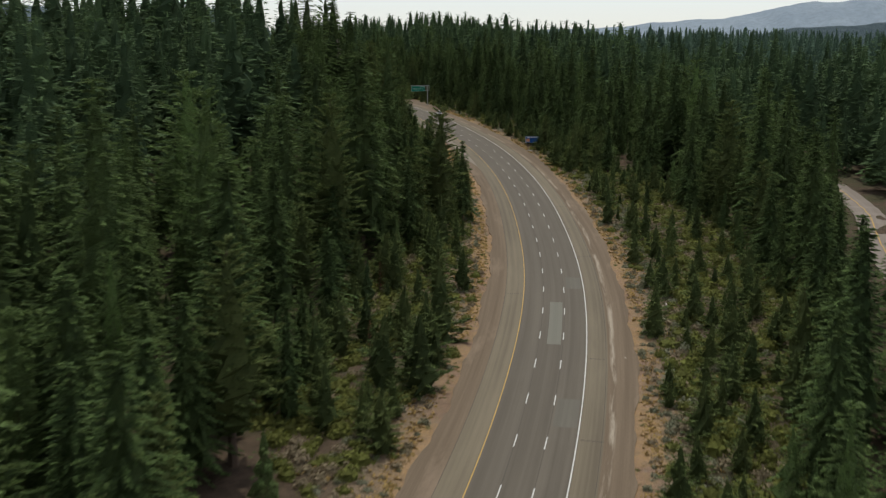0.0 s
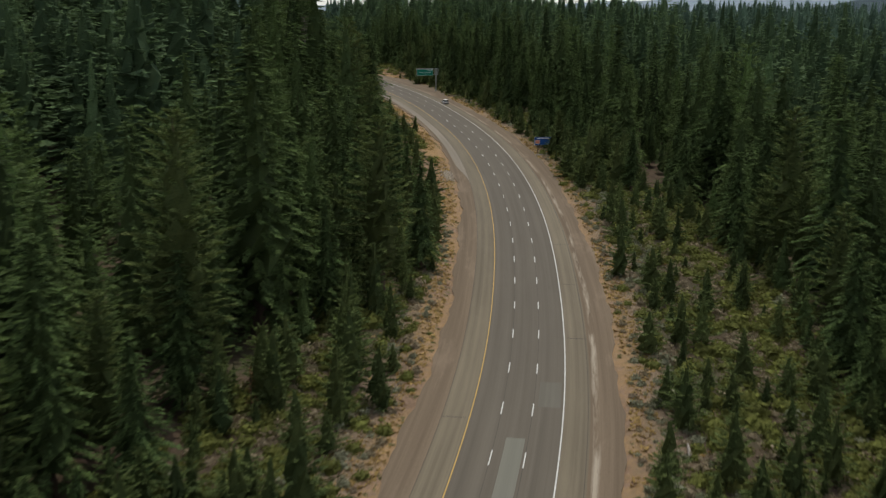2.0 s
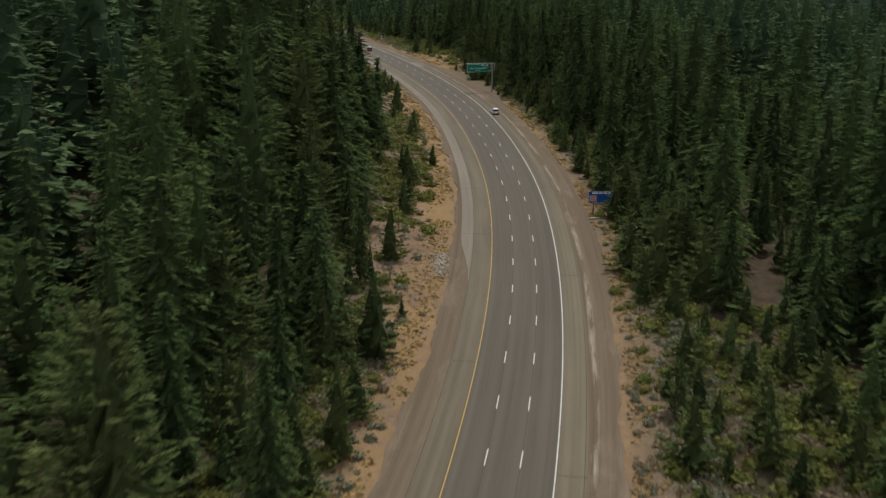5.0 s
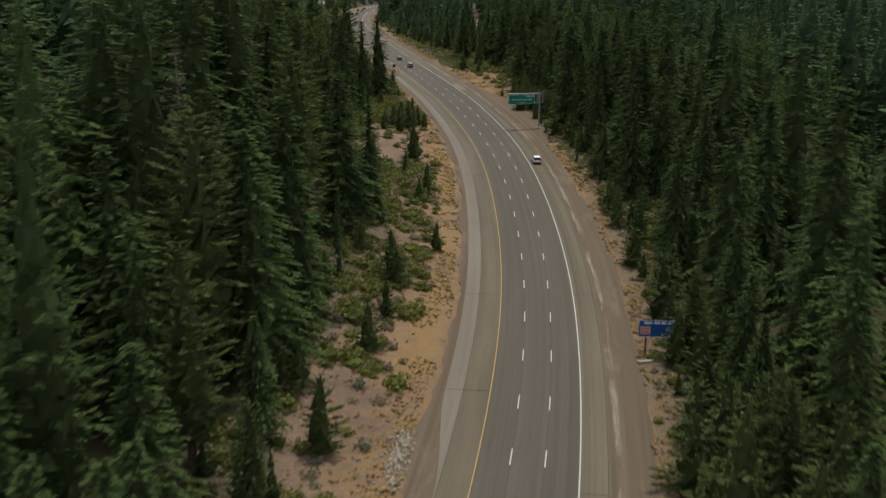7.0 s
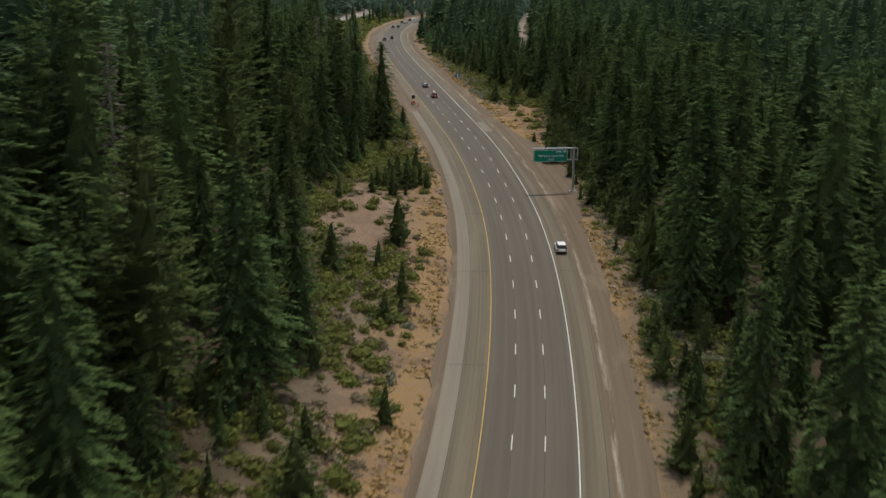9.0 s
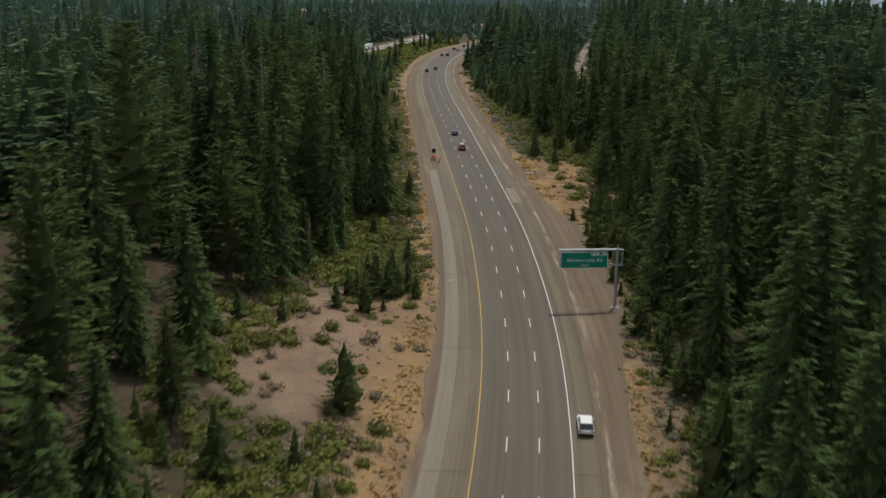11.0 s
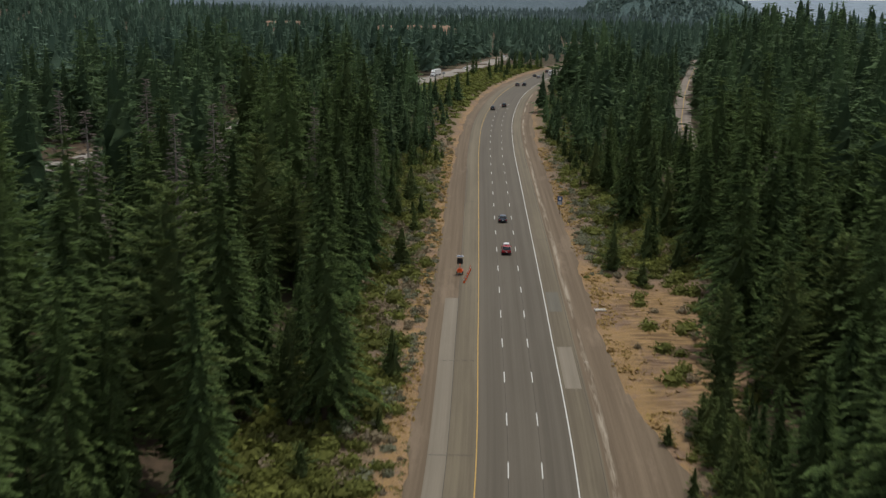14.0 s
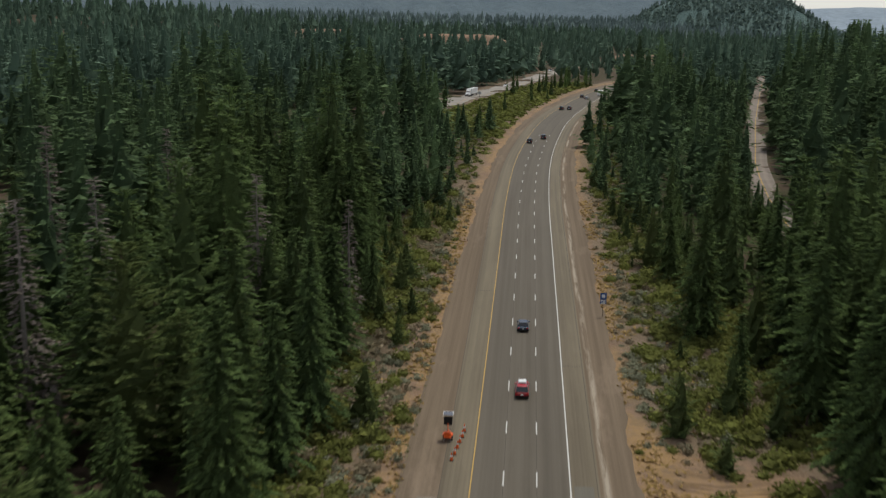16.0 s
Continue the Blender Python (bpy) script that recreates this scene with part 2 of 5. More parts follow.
GLASS = plain("tinted_car_glass", (0.012, 0.015, 0.018), 0.08, 0.6, worn=0.0)
TAIL = plain("tail_lamp_red", (0.4, 0.012, 0.01), 0.25, 0.5)
HEAD = plain("clear_lamp", (0.6, 0.6, 0.58), 0.15, 0.6)
CAR_RED = plain("red_car_paint", (0.33, 0.012, 0.02), 0.25, 0.6, worn=0.05)
CAR_BLACK = plain("black_car_paint", (0.016, 0.018, 0.022), 0.25, 0.6, worn=0.05)
CAR_BLUE = plain("dark_blue_car_paint", (0.02, 0.035, 0.06), 0.25, 0.6, worn=0.05)
CAR_WHITE = plain("white_car_paint", (0.72, 0.72, 0.70), 0.3, 0.5, worn=0.05)
CAR_SILVER = plain("silver_car_paint", (0.38, 0.39, 0.40), 0.3, 0.5, 0.4, worn=0.05)


# ---- mesh helpers ----
def mesh_of(name, verts, faces, mat, tint=None, uv=None, smooth=False):
    me = bpy.data.meshes.new(name)
    verts, faces = np.asarray(verts, np.float32), np.asarray(faces, np.int32)
    n, k = faces.shape
    me.vertices.add(len(verts))
    me.vertices.foreach_set("co", verts.ravel())
    me.loops.add(n * k)
    me.loops.foreach_set("vertex_index", faces.ravel())
    me.polygons.add(n)
    me.polygons.foreach_set("loop_start", np.arange(0, n * k, k, dtype=np.int32))
    me.polygons.foreach_set("use_smooth", np.full(n, smooth))
    me.update(calc_edges=True)
    if tint is not None:
        for key, values in (tint.items() if isinstance(tint, dict) else (("tint", tint),)):
            a = me.attributes.new(key, "FLOAT", "POINT")
            a.data.foreach_set("value", np.asarray(values, np.float32))
    if uv is not None:
        layer = me.uv_layers.new(name="UVMap")
        layer.data.foreach_set("uv", np.asarray(uv, np.float32)[faces.ravel()].ravel())
    me.materials.append(mat)
    return me


def part(name, data, mat=None, parent=None, label="", m=None):
    """Links a bmesh or mesh as one object, under a thing or a part."""
    if isinstance(data, bmesh.types.BMesh):
        me = bpy.data.meshes.new(name)
        data.to_mesh(me)
        data.free()
        me.materials.append(mat)
        data = me
    ob = new(name, data)
    ob.parent = parent
    if m is not None:
        ob.matrix_basis = m
    if label:
        ob["label"] = label
    return ob


def box(sx, sy, sz, at=(0, 0, 0), bevel=0.0, taper=(1, 1)):
    """A box centred on at, its top scaled by taper, with bevelled edges."""
    bm = bmesh.new()
    bmesh.ops.create_cube(bm, size=1)
    for v in bm.verts:
        t = taper if v.co.z > 0 else (1, 1)
        v.co = Vector((v.co.x * sx * t[0], v.co.y * sy * t[1], v.co.z * sz))
    if bevel:
        bmesh.ops.bevel(bm, geom=bm.edges[:], offset=bevel, segments=2, affect="EDGES")
    bmesh.ops.translate(bm, verts=bm.verts, vec=at)
    return bm


def tube(r1, r2, length, at=(0, 0, 0), axis="z", sides=12):
    bm = bmesh.new()
    bmesh.ops.create_cone(bm, cap_ends=True, segments=sides, radius1=r1, radius2=r2, depth=length)
    if axis == "x":
        bmesh.ops.rotate(bm, verts=bm.verts, matrix=Matrix.Rotation(radians(90), 3, "Y"))
    if axis == "y":
        bmesh.ops.rotate(bm, verts=bm.verts, matrix=Matrix.Rotation(radians(90), 3, "X"))
    bmesh.ops.translate(bm, verts=bm.verts, vec=at)
    return bm


def joined(*parts):
    """Several bmeshes of one part in one."""
    out = bmesh.new()
    for bm in parts:
        me = bpy.data.meshes.new("piece")
        bm.to_mesh(me)
        bm.free()
        out.from_mesh(me)
        bpy.data.meshes.remove(me)
    return out


# ---- the lie of the land ----
KNOTS = np.arange(-260.0, 1301.0, 60.0)
LINE = np.array([-262, -207, -153, -100, -45.5, 8.0, 55.1, 93.9, 124.2, 149.0, 168.1, 181.4, 190.0, 193.2, 193.0, 192.3, 191.5,
                 190.8, 191.4, 194.5, 199.8, 208.3, 218, 230, 245.5, 266, 292])
UX, UY = math.sin(radians(24.1)), math.cos(radians(24.1))
RISE_U = [-5000, -600, 590, 625, 690, 740, 810, 920, 1000, 1500, 3000, 5000]
RISE_Z = [-60, -29.3, 28.85, 29.56, 31.44, 32.69, 34.61, 36.49, 37.0, 34.0, 20.0, 10.0]
FINE_U = np.arange(-5000, 5001, 5.0)
FINE_Z = np.convolve(np.pad(np.interp(FINE_U, RISE_U, RISE_Z), 6, mode="edge"), np.ones(13) / 13, "valid")


def road_x(y):
    """The highway's centre line: x for a given y."""
    y = np.asarray(y, float)
    j = np.clip(((y - KNOTS[0]) // 60).astype(int), 1, len(KNOTS) - 3)
    u = (y - KNOTS[j]) / 60
    c = LINE
    x = (c[j - 1] * (-.5 * u + u * u - .5 * u ** 3) + c[j] * (1 - 2.5 * u * u + 1.5 * u ** 3)
         + c[j + 1] * (.5 * u + 2 * u * u - 1.5 * u ** 3) + c[j + 2] * (-.5 * u * u + .5 * u ** 3))
    return np.where(y > 1230, 262.3 + 0.42 * (y - 1230), np.where(y < -190, -198 + 0.91 * (y + 190), x))


def slant(y):
    return (road_x(np.asarray(y) + 1.0) - road_x(np.asarray(y) - 1.0)) / 2


def base(x, y):
    """Height of the graded land, which climbs to a plateau."""
    return np.interp(np.asarray(x) * UX + np.asarray(y) * UY, FINE_U, FINE_Z)


def off_road(x, y):
    """Signed distance from the highway's centre line, right positive."""
    s = slant(y)
    return (np.asarray(x) - road_x(y)) / np.sqrt(1 + s * s)


def smooth(a, b, v):
    t = np.clip((np.asarray(v, float) - a) / (b - a), 0, 1)
    return t * t * (3 - 2 * t)


def bumps(x, y):
    return (np.sin(x * 0.13 + 1.7 * np.sin(y * 0.05)) * np.sin(y * 0.11 + 0.7) + 0.6 * np.sin(x * 0.31 + y * 0.17) * np.sin(y * 0.37 - x * 0.09))


def pull_in(y, d):
    """Extra width of the graded dirt on the right, where vehicles pull in by the exit sign."""
    return np.where(np.asarray(d) > 0, np.interp(y, [462, 482, 530, 556], [0, 4.8, 4.8, 0]), 0.0)


def land(x, y):
    """Ground height."""
    x, y = np.asarray(x, float), np.asarray(y, float)
    d = off_road(x, y)
    a = np.abs(d)
    z = base(x, y)
    z = z + smooth(14, 24, a) * 0.5 * bumps(x, y)
    bank = np.interp(y, [200, 280, 330, 470, 520], [0, 2.0, 2.6, 2.2, 0])
    z = z + smooth(13, 32, -d) * bank
    z = z + 24 * np.exp(-((x - 70) ** 2 / 120 ** 2 + (y - 425) ** 2 / 95 ** 2)) * smooth(22, 85, -d)
    z = z + 6 * smooth(150, 500, a) * np.sin(x * 0.008 + 1) * np.sin(y * 0.006)
    z = z + 6 * smooth(75, 120, d) * (1 - smooth(140, 220, d)) * smooth(560, 700, y) * (1 - smooth(1000, 1300, y))
    z = z + 34 * np.exp(-((x + 480) ** 2 / 420 ** 2 + (y - 1700) ** 2 / 330 ** 2)) + 13 * np.exp(-((x - 120) ** 2 / 330 ** 2 + (y - 1900) ** 2 / 220 ** 2))
    z = z + 24 * smooth(2150, 2600, y) * (1 - smooth(300, 700, x))
    return z - 0.25 * (1 - smooth(12.5, 14.0, a - pull_in(y, d)))


def far_road(points):
    """x of a side road for a given y, through a few points."""
    ys, xs = [p[1] for p in points], [p[0] for p in points]

    def x_of(y):
        y = np.asarray(y, float)
        return sum(np.interp(y + k, ys, xs) for k in (-24, -12, 0, 12, 24)) / 5
    return x_of


OPPOSITE = far_road([(-60, 480), (-20, 560), (40, 660), (61, 720), (72, 747), (87, 797), (105, 846), (126, 918), (138, 962), (157, 1058), (179, 1178), (202, 1318), (230, 1500)])
COUNTRY_X = far_road([(135, 40), (138, 90), (150, 125), (168, 154), (202, 188), (223, 215), (246, 280), (262, 380), (266, 500), (260, 620), (253, 706), (251, 740), (260, 817), (284, 943), (331, 1170), (380, 1400)])
AVOID = ((OPPOSITE, 8.5, 10.5), (COUNTRY_X, 4.8, 5.6))


def terrain():
    near = np.concatenate([np.arange(-13, 13.1, 6.5), np.arange(14, 40, 2.0), np.arange(40, 120, 5.0), np.arange(120, 400, 20.0), [400, 500, 650, 900, 1300, 2000, 3000, 4500]])
    side = np.unique(np.concatenate([-near, near]))
    rows = np.concatenate([[-4500, -2000, -900, -500], np.arange(-250, 1200, 5.0), np.arange(1200, 1600, 20), [1650, 1750, 1900, 2150, 2500, 3000, 3600, 4400]])
    s = slant(rows)
    n = np.where((rows < -250) | (rows > 1250), 1.0, np.sqrt(1 + s * s))
    cx = road_x(np.clip(rows, -260, 1600))
    y = np.repeat(rows[:, None], len(side), 1)
    x = cx[:, None] + side[None, :] * n[:, None]
    z = land(x, y)
    nr, nc = z.shape
    idx = np.arange(nr * nc).reshape(nr, nc)
    faces = np.stack([idx[:-1, :-1], idx[:-1, 1:], idx[1:, 1:], idx[1:, :-1]], -1).reshape(-1, 4)
    d = np.repeat(side[None, :], nr, 0)
    w_left = np.interp(y, [90, 260, 285, 318, 340, 440, 450, 490, 500, 620, 760], [16, 19, 22, 34, 28, 24, 42, 42, 20, 19, 17])
    w_right = np.interp(y, [90, 170, 300, 530, 545, 606, 616, 700], [17, 17, 15, 18, 36, 36, 17, 16])
    wood = np.where(d < 0, smooth(-7, 9, -d - w_left), smooth(-7, 9, d - w_right))
    straw = np.maximum(np.exp(-((np.abs(d) - 16) / 4.5) ** 2), smooth(545, 556, y) * (1 - smooth(600, 608, y)) * smooth(13, 16, d) * (1 - smooth(26, 34, d)))
    rill = smooth(540, 556, y) * (1 - smooth(600, 610, y)) * smooth(15, 19, d) * (1 - smooth(29, 36, d))
    me = mesh_of("ground", np.stack([x, y, z], -1).reshape(-1, 3), faces, GROUND, {"wood": wood.ravel(), "straw": straw.ravel(), "rill": rill.ravel()}, smooth=True)
    return tagged(part("ground", me), "tan dusty soil with dry grass and forest duff", "ground", kind="structure")


def strip(name, left, right, y0, y1, mat, lift, parent=None, step=4.0, centre=None, thick=0.0):
    """A ribbon that follows a road between two offsets from its centre; its edges turn down by thick."""
    ys = np.arange(y0, y1 + step, step)
    c = centre or road_x
    x = c(ys)
    s = (c(ys + 2) - c(ys - 2)) / 4
    n = np.sqrt(1 + s * s)
    arc = np.concatenate([[0], np.cumsum(np.hypot(np.diff(x), np.diff(ys)))])
    left = left(ys) if callable(left) else left
    right = right(ys) if callable(right) else right
    cols = [(left, -thick)] * (thick > 0) + [(left, 0), ((left + right) / 2, 0), (right, 0)] + [(right, -thick)] * (thick > 0)
    verts, uv = [], []
    for off, down in cols:
        px, py = x + off / n, ys - off * s / n
        hz = base(px, py) if centre is None else land(x, ys)
        verts.append(np.stack([px, py, hz + lift + down], -1))
        uv.append(np.stack([np.full(len(ys), 1.0) * off, arc], -1))
    k = len(ys)
    idx = np.arange(len(cols) * k).reshape(len(cols), k)
    faces = np.stack([idx[:-1, :-1], idx[1:, :-1], idx[1:, 1:], idx[:-1, 1:]], -1).reshape(-1, 4)
    me = mesh_of(name, np.concatenate(verts), faces, mat, uv=np.concatenate(uv), smooth=False)
    return part(name, me, parent=parent)


def on_road(y, off, lift=0.0):
    """A pose on the highway, turned along it, off metres right of its centre."""
    s = float(slant(y))
    n = math.sqrt(1 + s * s)
    x, yy = float(road_x(y)) + off / n, y - off * s / n
    z = float(base(x, yy)) + lift
    ahead = float(base(x + 2 * s / n, yy + 2 / n)) - float(base(x - 2 * s / n, yy - 2 / n))
    return pose(x, yy, z, math.degrees(math.atan(ahead / 4)), 0, -math.degrees(math.atan(s)))


def place(x, y, rz=0.0, sink=0.0):
    return pose(x, y, float(land(x, y)) - sink, 0, 0, rz)


terrain()
road = tagged(strip("road", -5.75, 5.75, -200, 1500, LANE, 0.0), "grey three-lane asphalt highway carriageway", "road", kind="structure")
for name, a, b, y0, y1, mat, lift, words in (
        ("shoulder_left", -9.0, -5.75, -200, 1500, SHOULDER, -0.01, "brown-grey paved shoulder along the yellow line"),
        ("shoulder_right", 5.75, 8.9, -200, 1500, SHOULDER, -0.01, "brown-grey paved shoulder along the white line")):
    tagged(strip(name, a, b, y0, y1, mat, lift), words, "shoulder", kind="structure")
wobble = lambda y: 0.30 * np.sin(y * 0.21) + 0.3 * np.sin(y * 0.083 + 1) + 0.18 * np.sin(y * 0.63 + 2) + 0.07 * np.sin(y * 1.37) + 0.05 * np.sin(y * 1.9 + 1)
ragged_l = lambda y: -12.6 - wobble(y) - np.interp(y, [480, 600, 680, 760], [0, 1.6, 1.2, 0])
ragged_r = lambda y: 12.9 + wobble(y * 0.9 + 40) + np.interp(y, [280, 310, 340, 400, 462, 482, 530, 556, 640, 680, 760], [0, 1.0, 1.0, 0.6, 0.6, 5.2, 5.2, 0.7, 0.5, 0.8, 0.5])
tagged(strip("dirt_verge_left", ragged_l, -9.0, -200, 1400, DIRT, -0.03, step=1.0, thick=0.2), "brown graded dirt verge with tyre streaks", "verge", kind="structure")
tagged(strip("dirt_verge_right", 8.9, ragged_r, -200, 1400, DIRT, -0.03, step=1.0, thick=0.2), "brown graded dirt verge with pale dusty streaks", "verge", kind="structure")
tagged(strip("gutter", lambda y: -9.15 - 2.15 * smooth(292, 318, y), -9.05, 292, 596, GUTTER, 0.012, thick=0.06), "pale concrete gutter strip beside the shoulder", "gutter", kind="structure")

for y0, y1, a, b, mat in ((138, 158, -0.7, 1.5, PALE_PATCH), (111, 119, 2.2, 5.3, PATCH), (166, 173, 2.4, 5.2, PATCH), (556, 572, 6.1, 8.3, GUTTER), (589, 600, 6.0, 8.2, PATCH)):
    strip("pavement_patch", a, b, y0, y1, mat, 0.004, parent=road, step=1.0)
# joints that run across the shoulders
for y, a, b in ((108, 5.9, 8.9), (133, 5.9, 8.6), (162, -8.9, -6.0), (188, 5.9, 8.9), (212, 5.9, 8.4), (236, 5.8, 9.0), (262, -8.9, -5.9), (296, 5.8, 8.8), (318, -11.2, -5.9),
                (352, -11.2, -5.9), (352.5, 5.8, 8.8), (392, -11.2, -5.9), (431, -11.2, -5.9), (431.4, 5.8, 8.8), (468, -11.2, -5.9), (503, -11.2, -5.9), (536, -11.2, -5.9), (566, -11.2, -5.9), (638, 5.8, 8.8), (676, -8.9, -5.9)):
    strip("joint_seam", a, b, y, y + 0.13, SEAM, 0.016 if a < -10 else 0.004, parent=road, step=0.13)
for off, y0, y1 in ((-9.02, -200, 1400), (-1.95, -200, 1400), (1.85, -200, 1400), (8.62, -200, 1400)):
    strip("crack_seam", off - 0.03, off + 0.03, y0, y1, SEAM, 0.003 if abs(off) < 8 else 0.002, parent=road, step=4.0)
# ---- painted lines ----
strip("yellow_line", -5.68, -5.53, -200, 1500, YELLOW_LINE, 0.006, parent=road)
strip("white_line", 5.53, 5.69, -200, 1500, WHITE_LINE, 0.006, parent=road)
ARC_Y = np.arange(-260, 1500, 0.5)
ARC_S = np.concatenate([[0], np.cumsum(np.hypot(np.diff(road_x(ARC_Y)), np.diff(ARC_Y)))])
dash = mesh_of("lane_dash", [(-.075, 0, 0), (.075, 0, 0), (.075, 3.66, 0), (-.075, 3.66, 0)], [(0, 1, 2, 3)], WHITE_LINE)
for n in range(-22, 58):
    s = -1.83 + float(np.interp(n, [-22, 1, 8, 16, 20, 24, 29, 33, 37, 42, 58], [189.7, 516.3, 611.5, 720.8, 778.2, 832.8, 900.6, 954.7, 1009.8, 1080.9, 1309.7]))
    y = float(np.interp(s, ARC_S, ARC_Y))
    for off in (-1.95, 1.85):
        part("lane_dash", dash, parent=road, m=on_road(y, off, 0.012))

# ---- side roads ----
opposite = tagged(strip("opposite_carriageway", -6.5, 6.5, 500, 1480, CONCRETE, 0.15, centre=OPPOSITE, thick=0.3), "pale concrete opposite carriageway among pines", "road", kind="structure")
country = tagged(strip("country_road", -3.7, 3.7, 60, 1380, COUNTRY, 0.15, centre=COUNTRY_X, thick=0.3), "narrow weathered side road through the woods", "road", kind="structure")
strip("centre_line", -0.14, 0.14, 60, 1380, YELLOW_LINE, 0.162, parent=country, centre=COUNTRY_X)
for name, a, b in (("dirt_bank_far", -12.0, -6.5), ("dirt_bank_near", 6.5, 10.0)):
    tagged(strip(name, a, b, 500, 1480, DIRT, 0.1, centre=OPPOSITE, thick=0.3), "tan bare dirt beside the opposite carriageway", "verge", kind="structure")
strip("edge_line", 3.9, 4.05, 500, 1480, YELLOW_LINE, 0.162, parent=opposite, centre=OPPOSITE)


# ---- trees ----
def spec_of(kind):
    """Lowest bough, widest reach, how fast the crown narrows, and the boughs' pitch at foot and top."""
    return {"fir": (0.11, 0.180, 0.72, -18, 12), "broad": (0.09, 0.205, 0.68, -22, 10), "slim": (0.08, 0.150, 0.70, -20, 14),
            "pine": (0.16, 0.20, 0.62, 2, 36), "young": (0.02, 0.30, 0.46, 8, 22), "snag": (0.10, 0.14, 0.8, -14, 20)}[kind]


def reach_of(kind, u):
    low, radius, power, _, _ = spec_of(kind)
    foot = 0.45 if kind == "pine" else 0.78
    return radius * (1.015 - u) ** power * (foot + (1 - foot) * smooth(0, 0.3 if kind == "pine" else 0.14, u))


def crown(rng, kind, whorls, per, stations, sides, size=1.0):
    """A conifer's crown for a tree 1 high: boughs in uneven whorls, each a fan of pointed sprays. Verts, triangles, tint."""
    low, radius, power, foot_pitch, top_pitch = spec_of(kind)
    V, T = [], []
    lean = rng.uniform(0, 6.28)
    hollow, hollow_h = rng.uniform(0, 6.28), rng.uniform(0.2, 0.7)
    for i in range(whorls):
        u0 = ((i + rng.uniform(-0.3, 0.3)) / whorls) ** 0.82 if i else 0.0
        whorl_size = rng.uniform(0.74, 1.16)
        boughs = max(4, int(round(per * (0.5 + 0.5 * (1 - u0)))))
        turn = rng.uniform(0, 6.28)
        for b in range(boughs):
            if rng.random() < 0.08:
                continue
            u = float(np.clip(u0 + rng.uniform(-0.45, 0.45) / whorls, 0, 0.985))
            az = turn + 6.283 * b / boughs + rng.uniform(-0.28, 0.28)
            bite = 1 - 0.35 * math.exp(-((math.cos(az - hollow) - 1) / 0.35) ** 2 - ((u - hollow_h) / 0.12) ** 2)
            length = float(reach_of(kind, u)) * whorl_size * rng.uniform(0.72, 1.18) * (1 + 0.13 * math.cos(az - lean)) * bite
            length = max(length, 0.024)
            pitch = radians(foot_pitch + (top_pitch - foot_pitch) * u ** 1.2 + rng.uniform(-7, 7))
            sag = rng.uniform(0.10, 0.26) if kind not in ("pine", "young") else rng.uniform(-0.12, 0.05)
            h = low + (1 - low) * u
            shade = rng.uniform(-0.18, 0.18)
            for k in range(stations):
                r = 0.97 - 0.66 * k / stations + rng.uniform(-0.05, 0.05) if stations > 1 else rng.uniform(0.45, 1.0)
                at = np.array((r * length, 0.0, length * (math.tan(pitch) * r - sag * r * r)))
                for side in sides:
                    yaw = side * rng.uniform(0.55, 1.05) + rng.uniform(-0.15, 0.15)
                    long = length * (0.23 + 0.30 * (1 - r)) * rng.uniform(0.75, 1.25) * size
                    if side == 0:
                        long = length * 0.28 * rng.uniform(0.8, 1.3) * size
                    long = max(long, 0.022)
                    half = long * rng.uniform(0.26, 0.40)
                    rise = math.tan(pitch) * 0.6 - 2 * sag * r * 0.6 + rng.uniform(-0.28, 0.22)
                    roll = rng.uniform(-0.75, 0.75) if kind not in ("pine", "young") else rng.uniform(-1.4, 1.4)
                    d = np.array((math.cos(yaw), math.sin(yaw), rise))
                    across = np.array((-math.sin(yaw) * math.cos(roll), math.cos(yaw) * math.cos(roll), math.sin(roll))) * half
                    root = at - d * long * 0.30
                    V.append((az, h, root + across, root - across, at + d * long * 0.70))
                    # tint rises outwards: new growth, plus painted inner shade and lit tips
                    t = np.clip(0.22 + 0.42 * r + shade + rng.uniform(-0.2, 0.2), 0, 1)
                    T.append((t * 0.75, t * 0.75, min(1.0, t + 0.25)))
    az, h = np.array([v[0] for v in V])[:, None], np.array([v[1] for v in V])[:, None]
    P = np.array([v[2:] for v in V])
    c, s = np.cos(az), np.sin(az)
    P = np.stack([P[..., 0] * c - P[..., 1] * s, P[..., 0] * s + P[..., 1] * c, P[..., 2] + h], -1)
    tip = np.array([(0.010, 0, 0.945), (-0.006, 0.008, 0.945), (-0.006, -0.008, 0.945), (0, 0, 1.0)])
    n = 3 * len(P)
    return (np.concatenate([P.reshape(-1, 3), tip]), np.concatenate([np.arange(n).reshape(-1, 3), np.array([(0, 1, 3), (1, 2, 3), (2, 0, 3)]) + n]),
            np.concatenate([np.array(T).ravel(), np.full(4, 0.6)]))


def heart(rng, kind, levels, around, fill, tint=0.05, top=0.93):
    """The dense inside of a crown, ragged all round; a low tint paints its shade: verts, triangles, tint."""
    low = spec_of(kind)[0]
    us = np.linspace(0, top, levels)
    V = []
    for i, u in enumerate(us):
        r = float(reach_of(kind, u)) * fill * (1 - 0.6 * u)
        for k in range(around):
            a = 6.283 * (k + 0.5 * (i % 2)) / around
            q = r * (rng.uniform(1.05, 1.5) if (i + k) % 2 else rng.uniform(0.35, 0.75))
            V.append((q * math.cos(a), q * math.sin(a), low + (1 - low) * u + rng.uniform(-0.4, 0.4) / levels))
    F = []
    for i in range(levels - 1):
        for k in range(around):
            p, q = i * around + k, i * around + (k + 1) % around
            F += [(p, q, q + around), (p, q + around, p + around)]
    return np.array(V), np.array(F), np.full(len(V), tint)


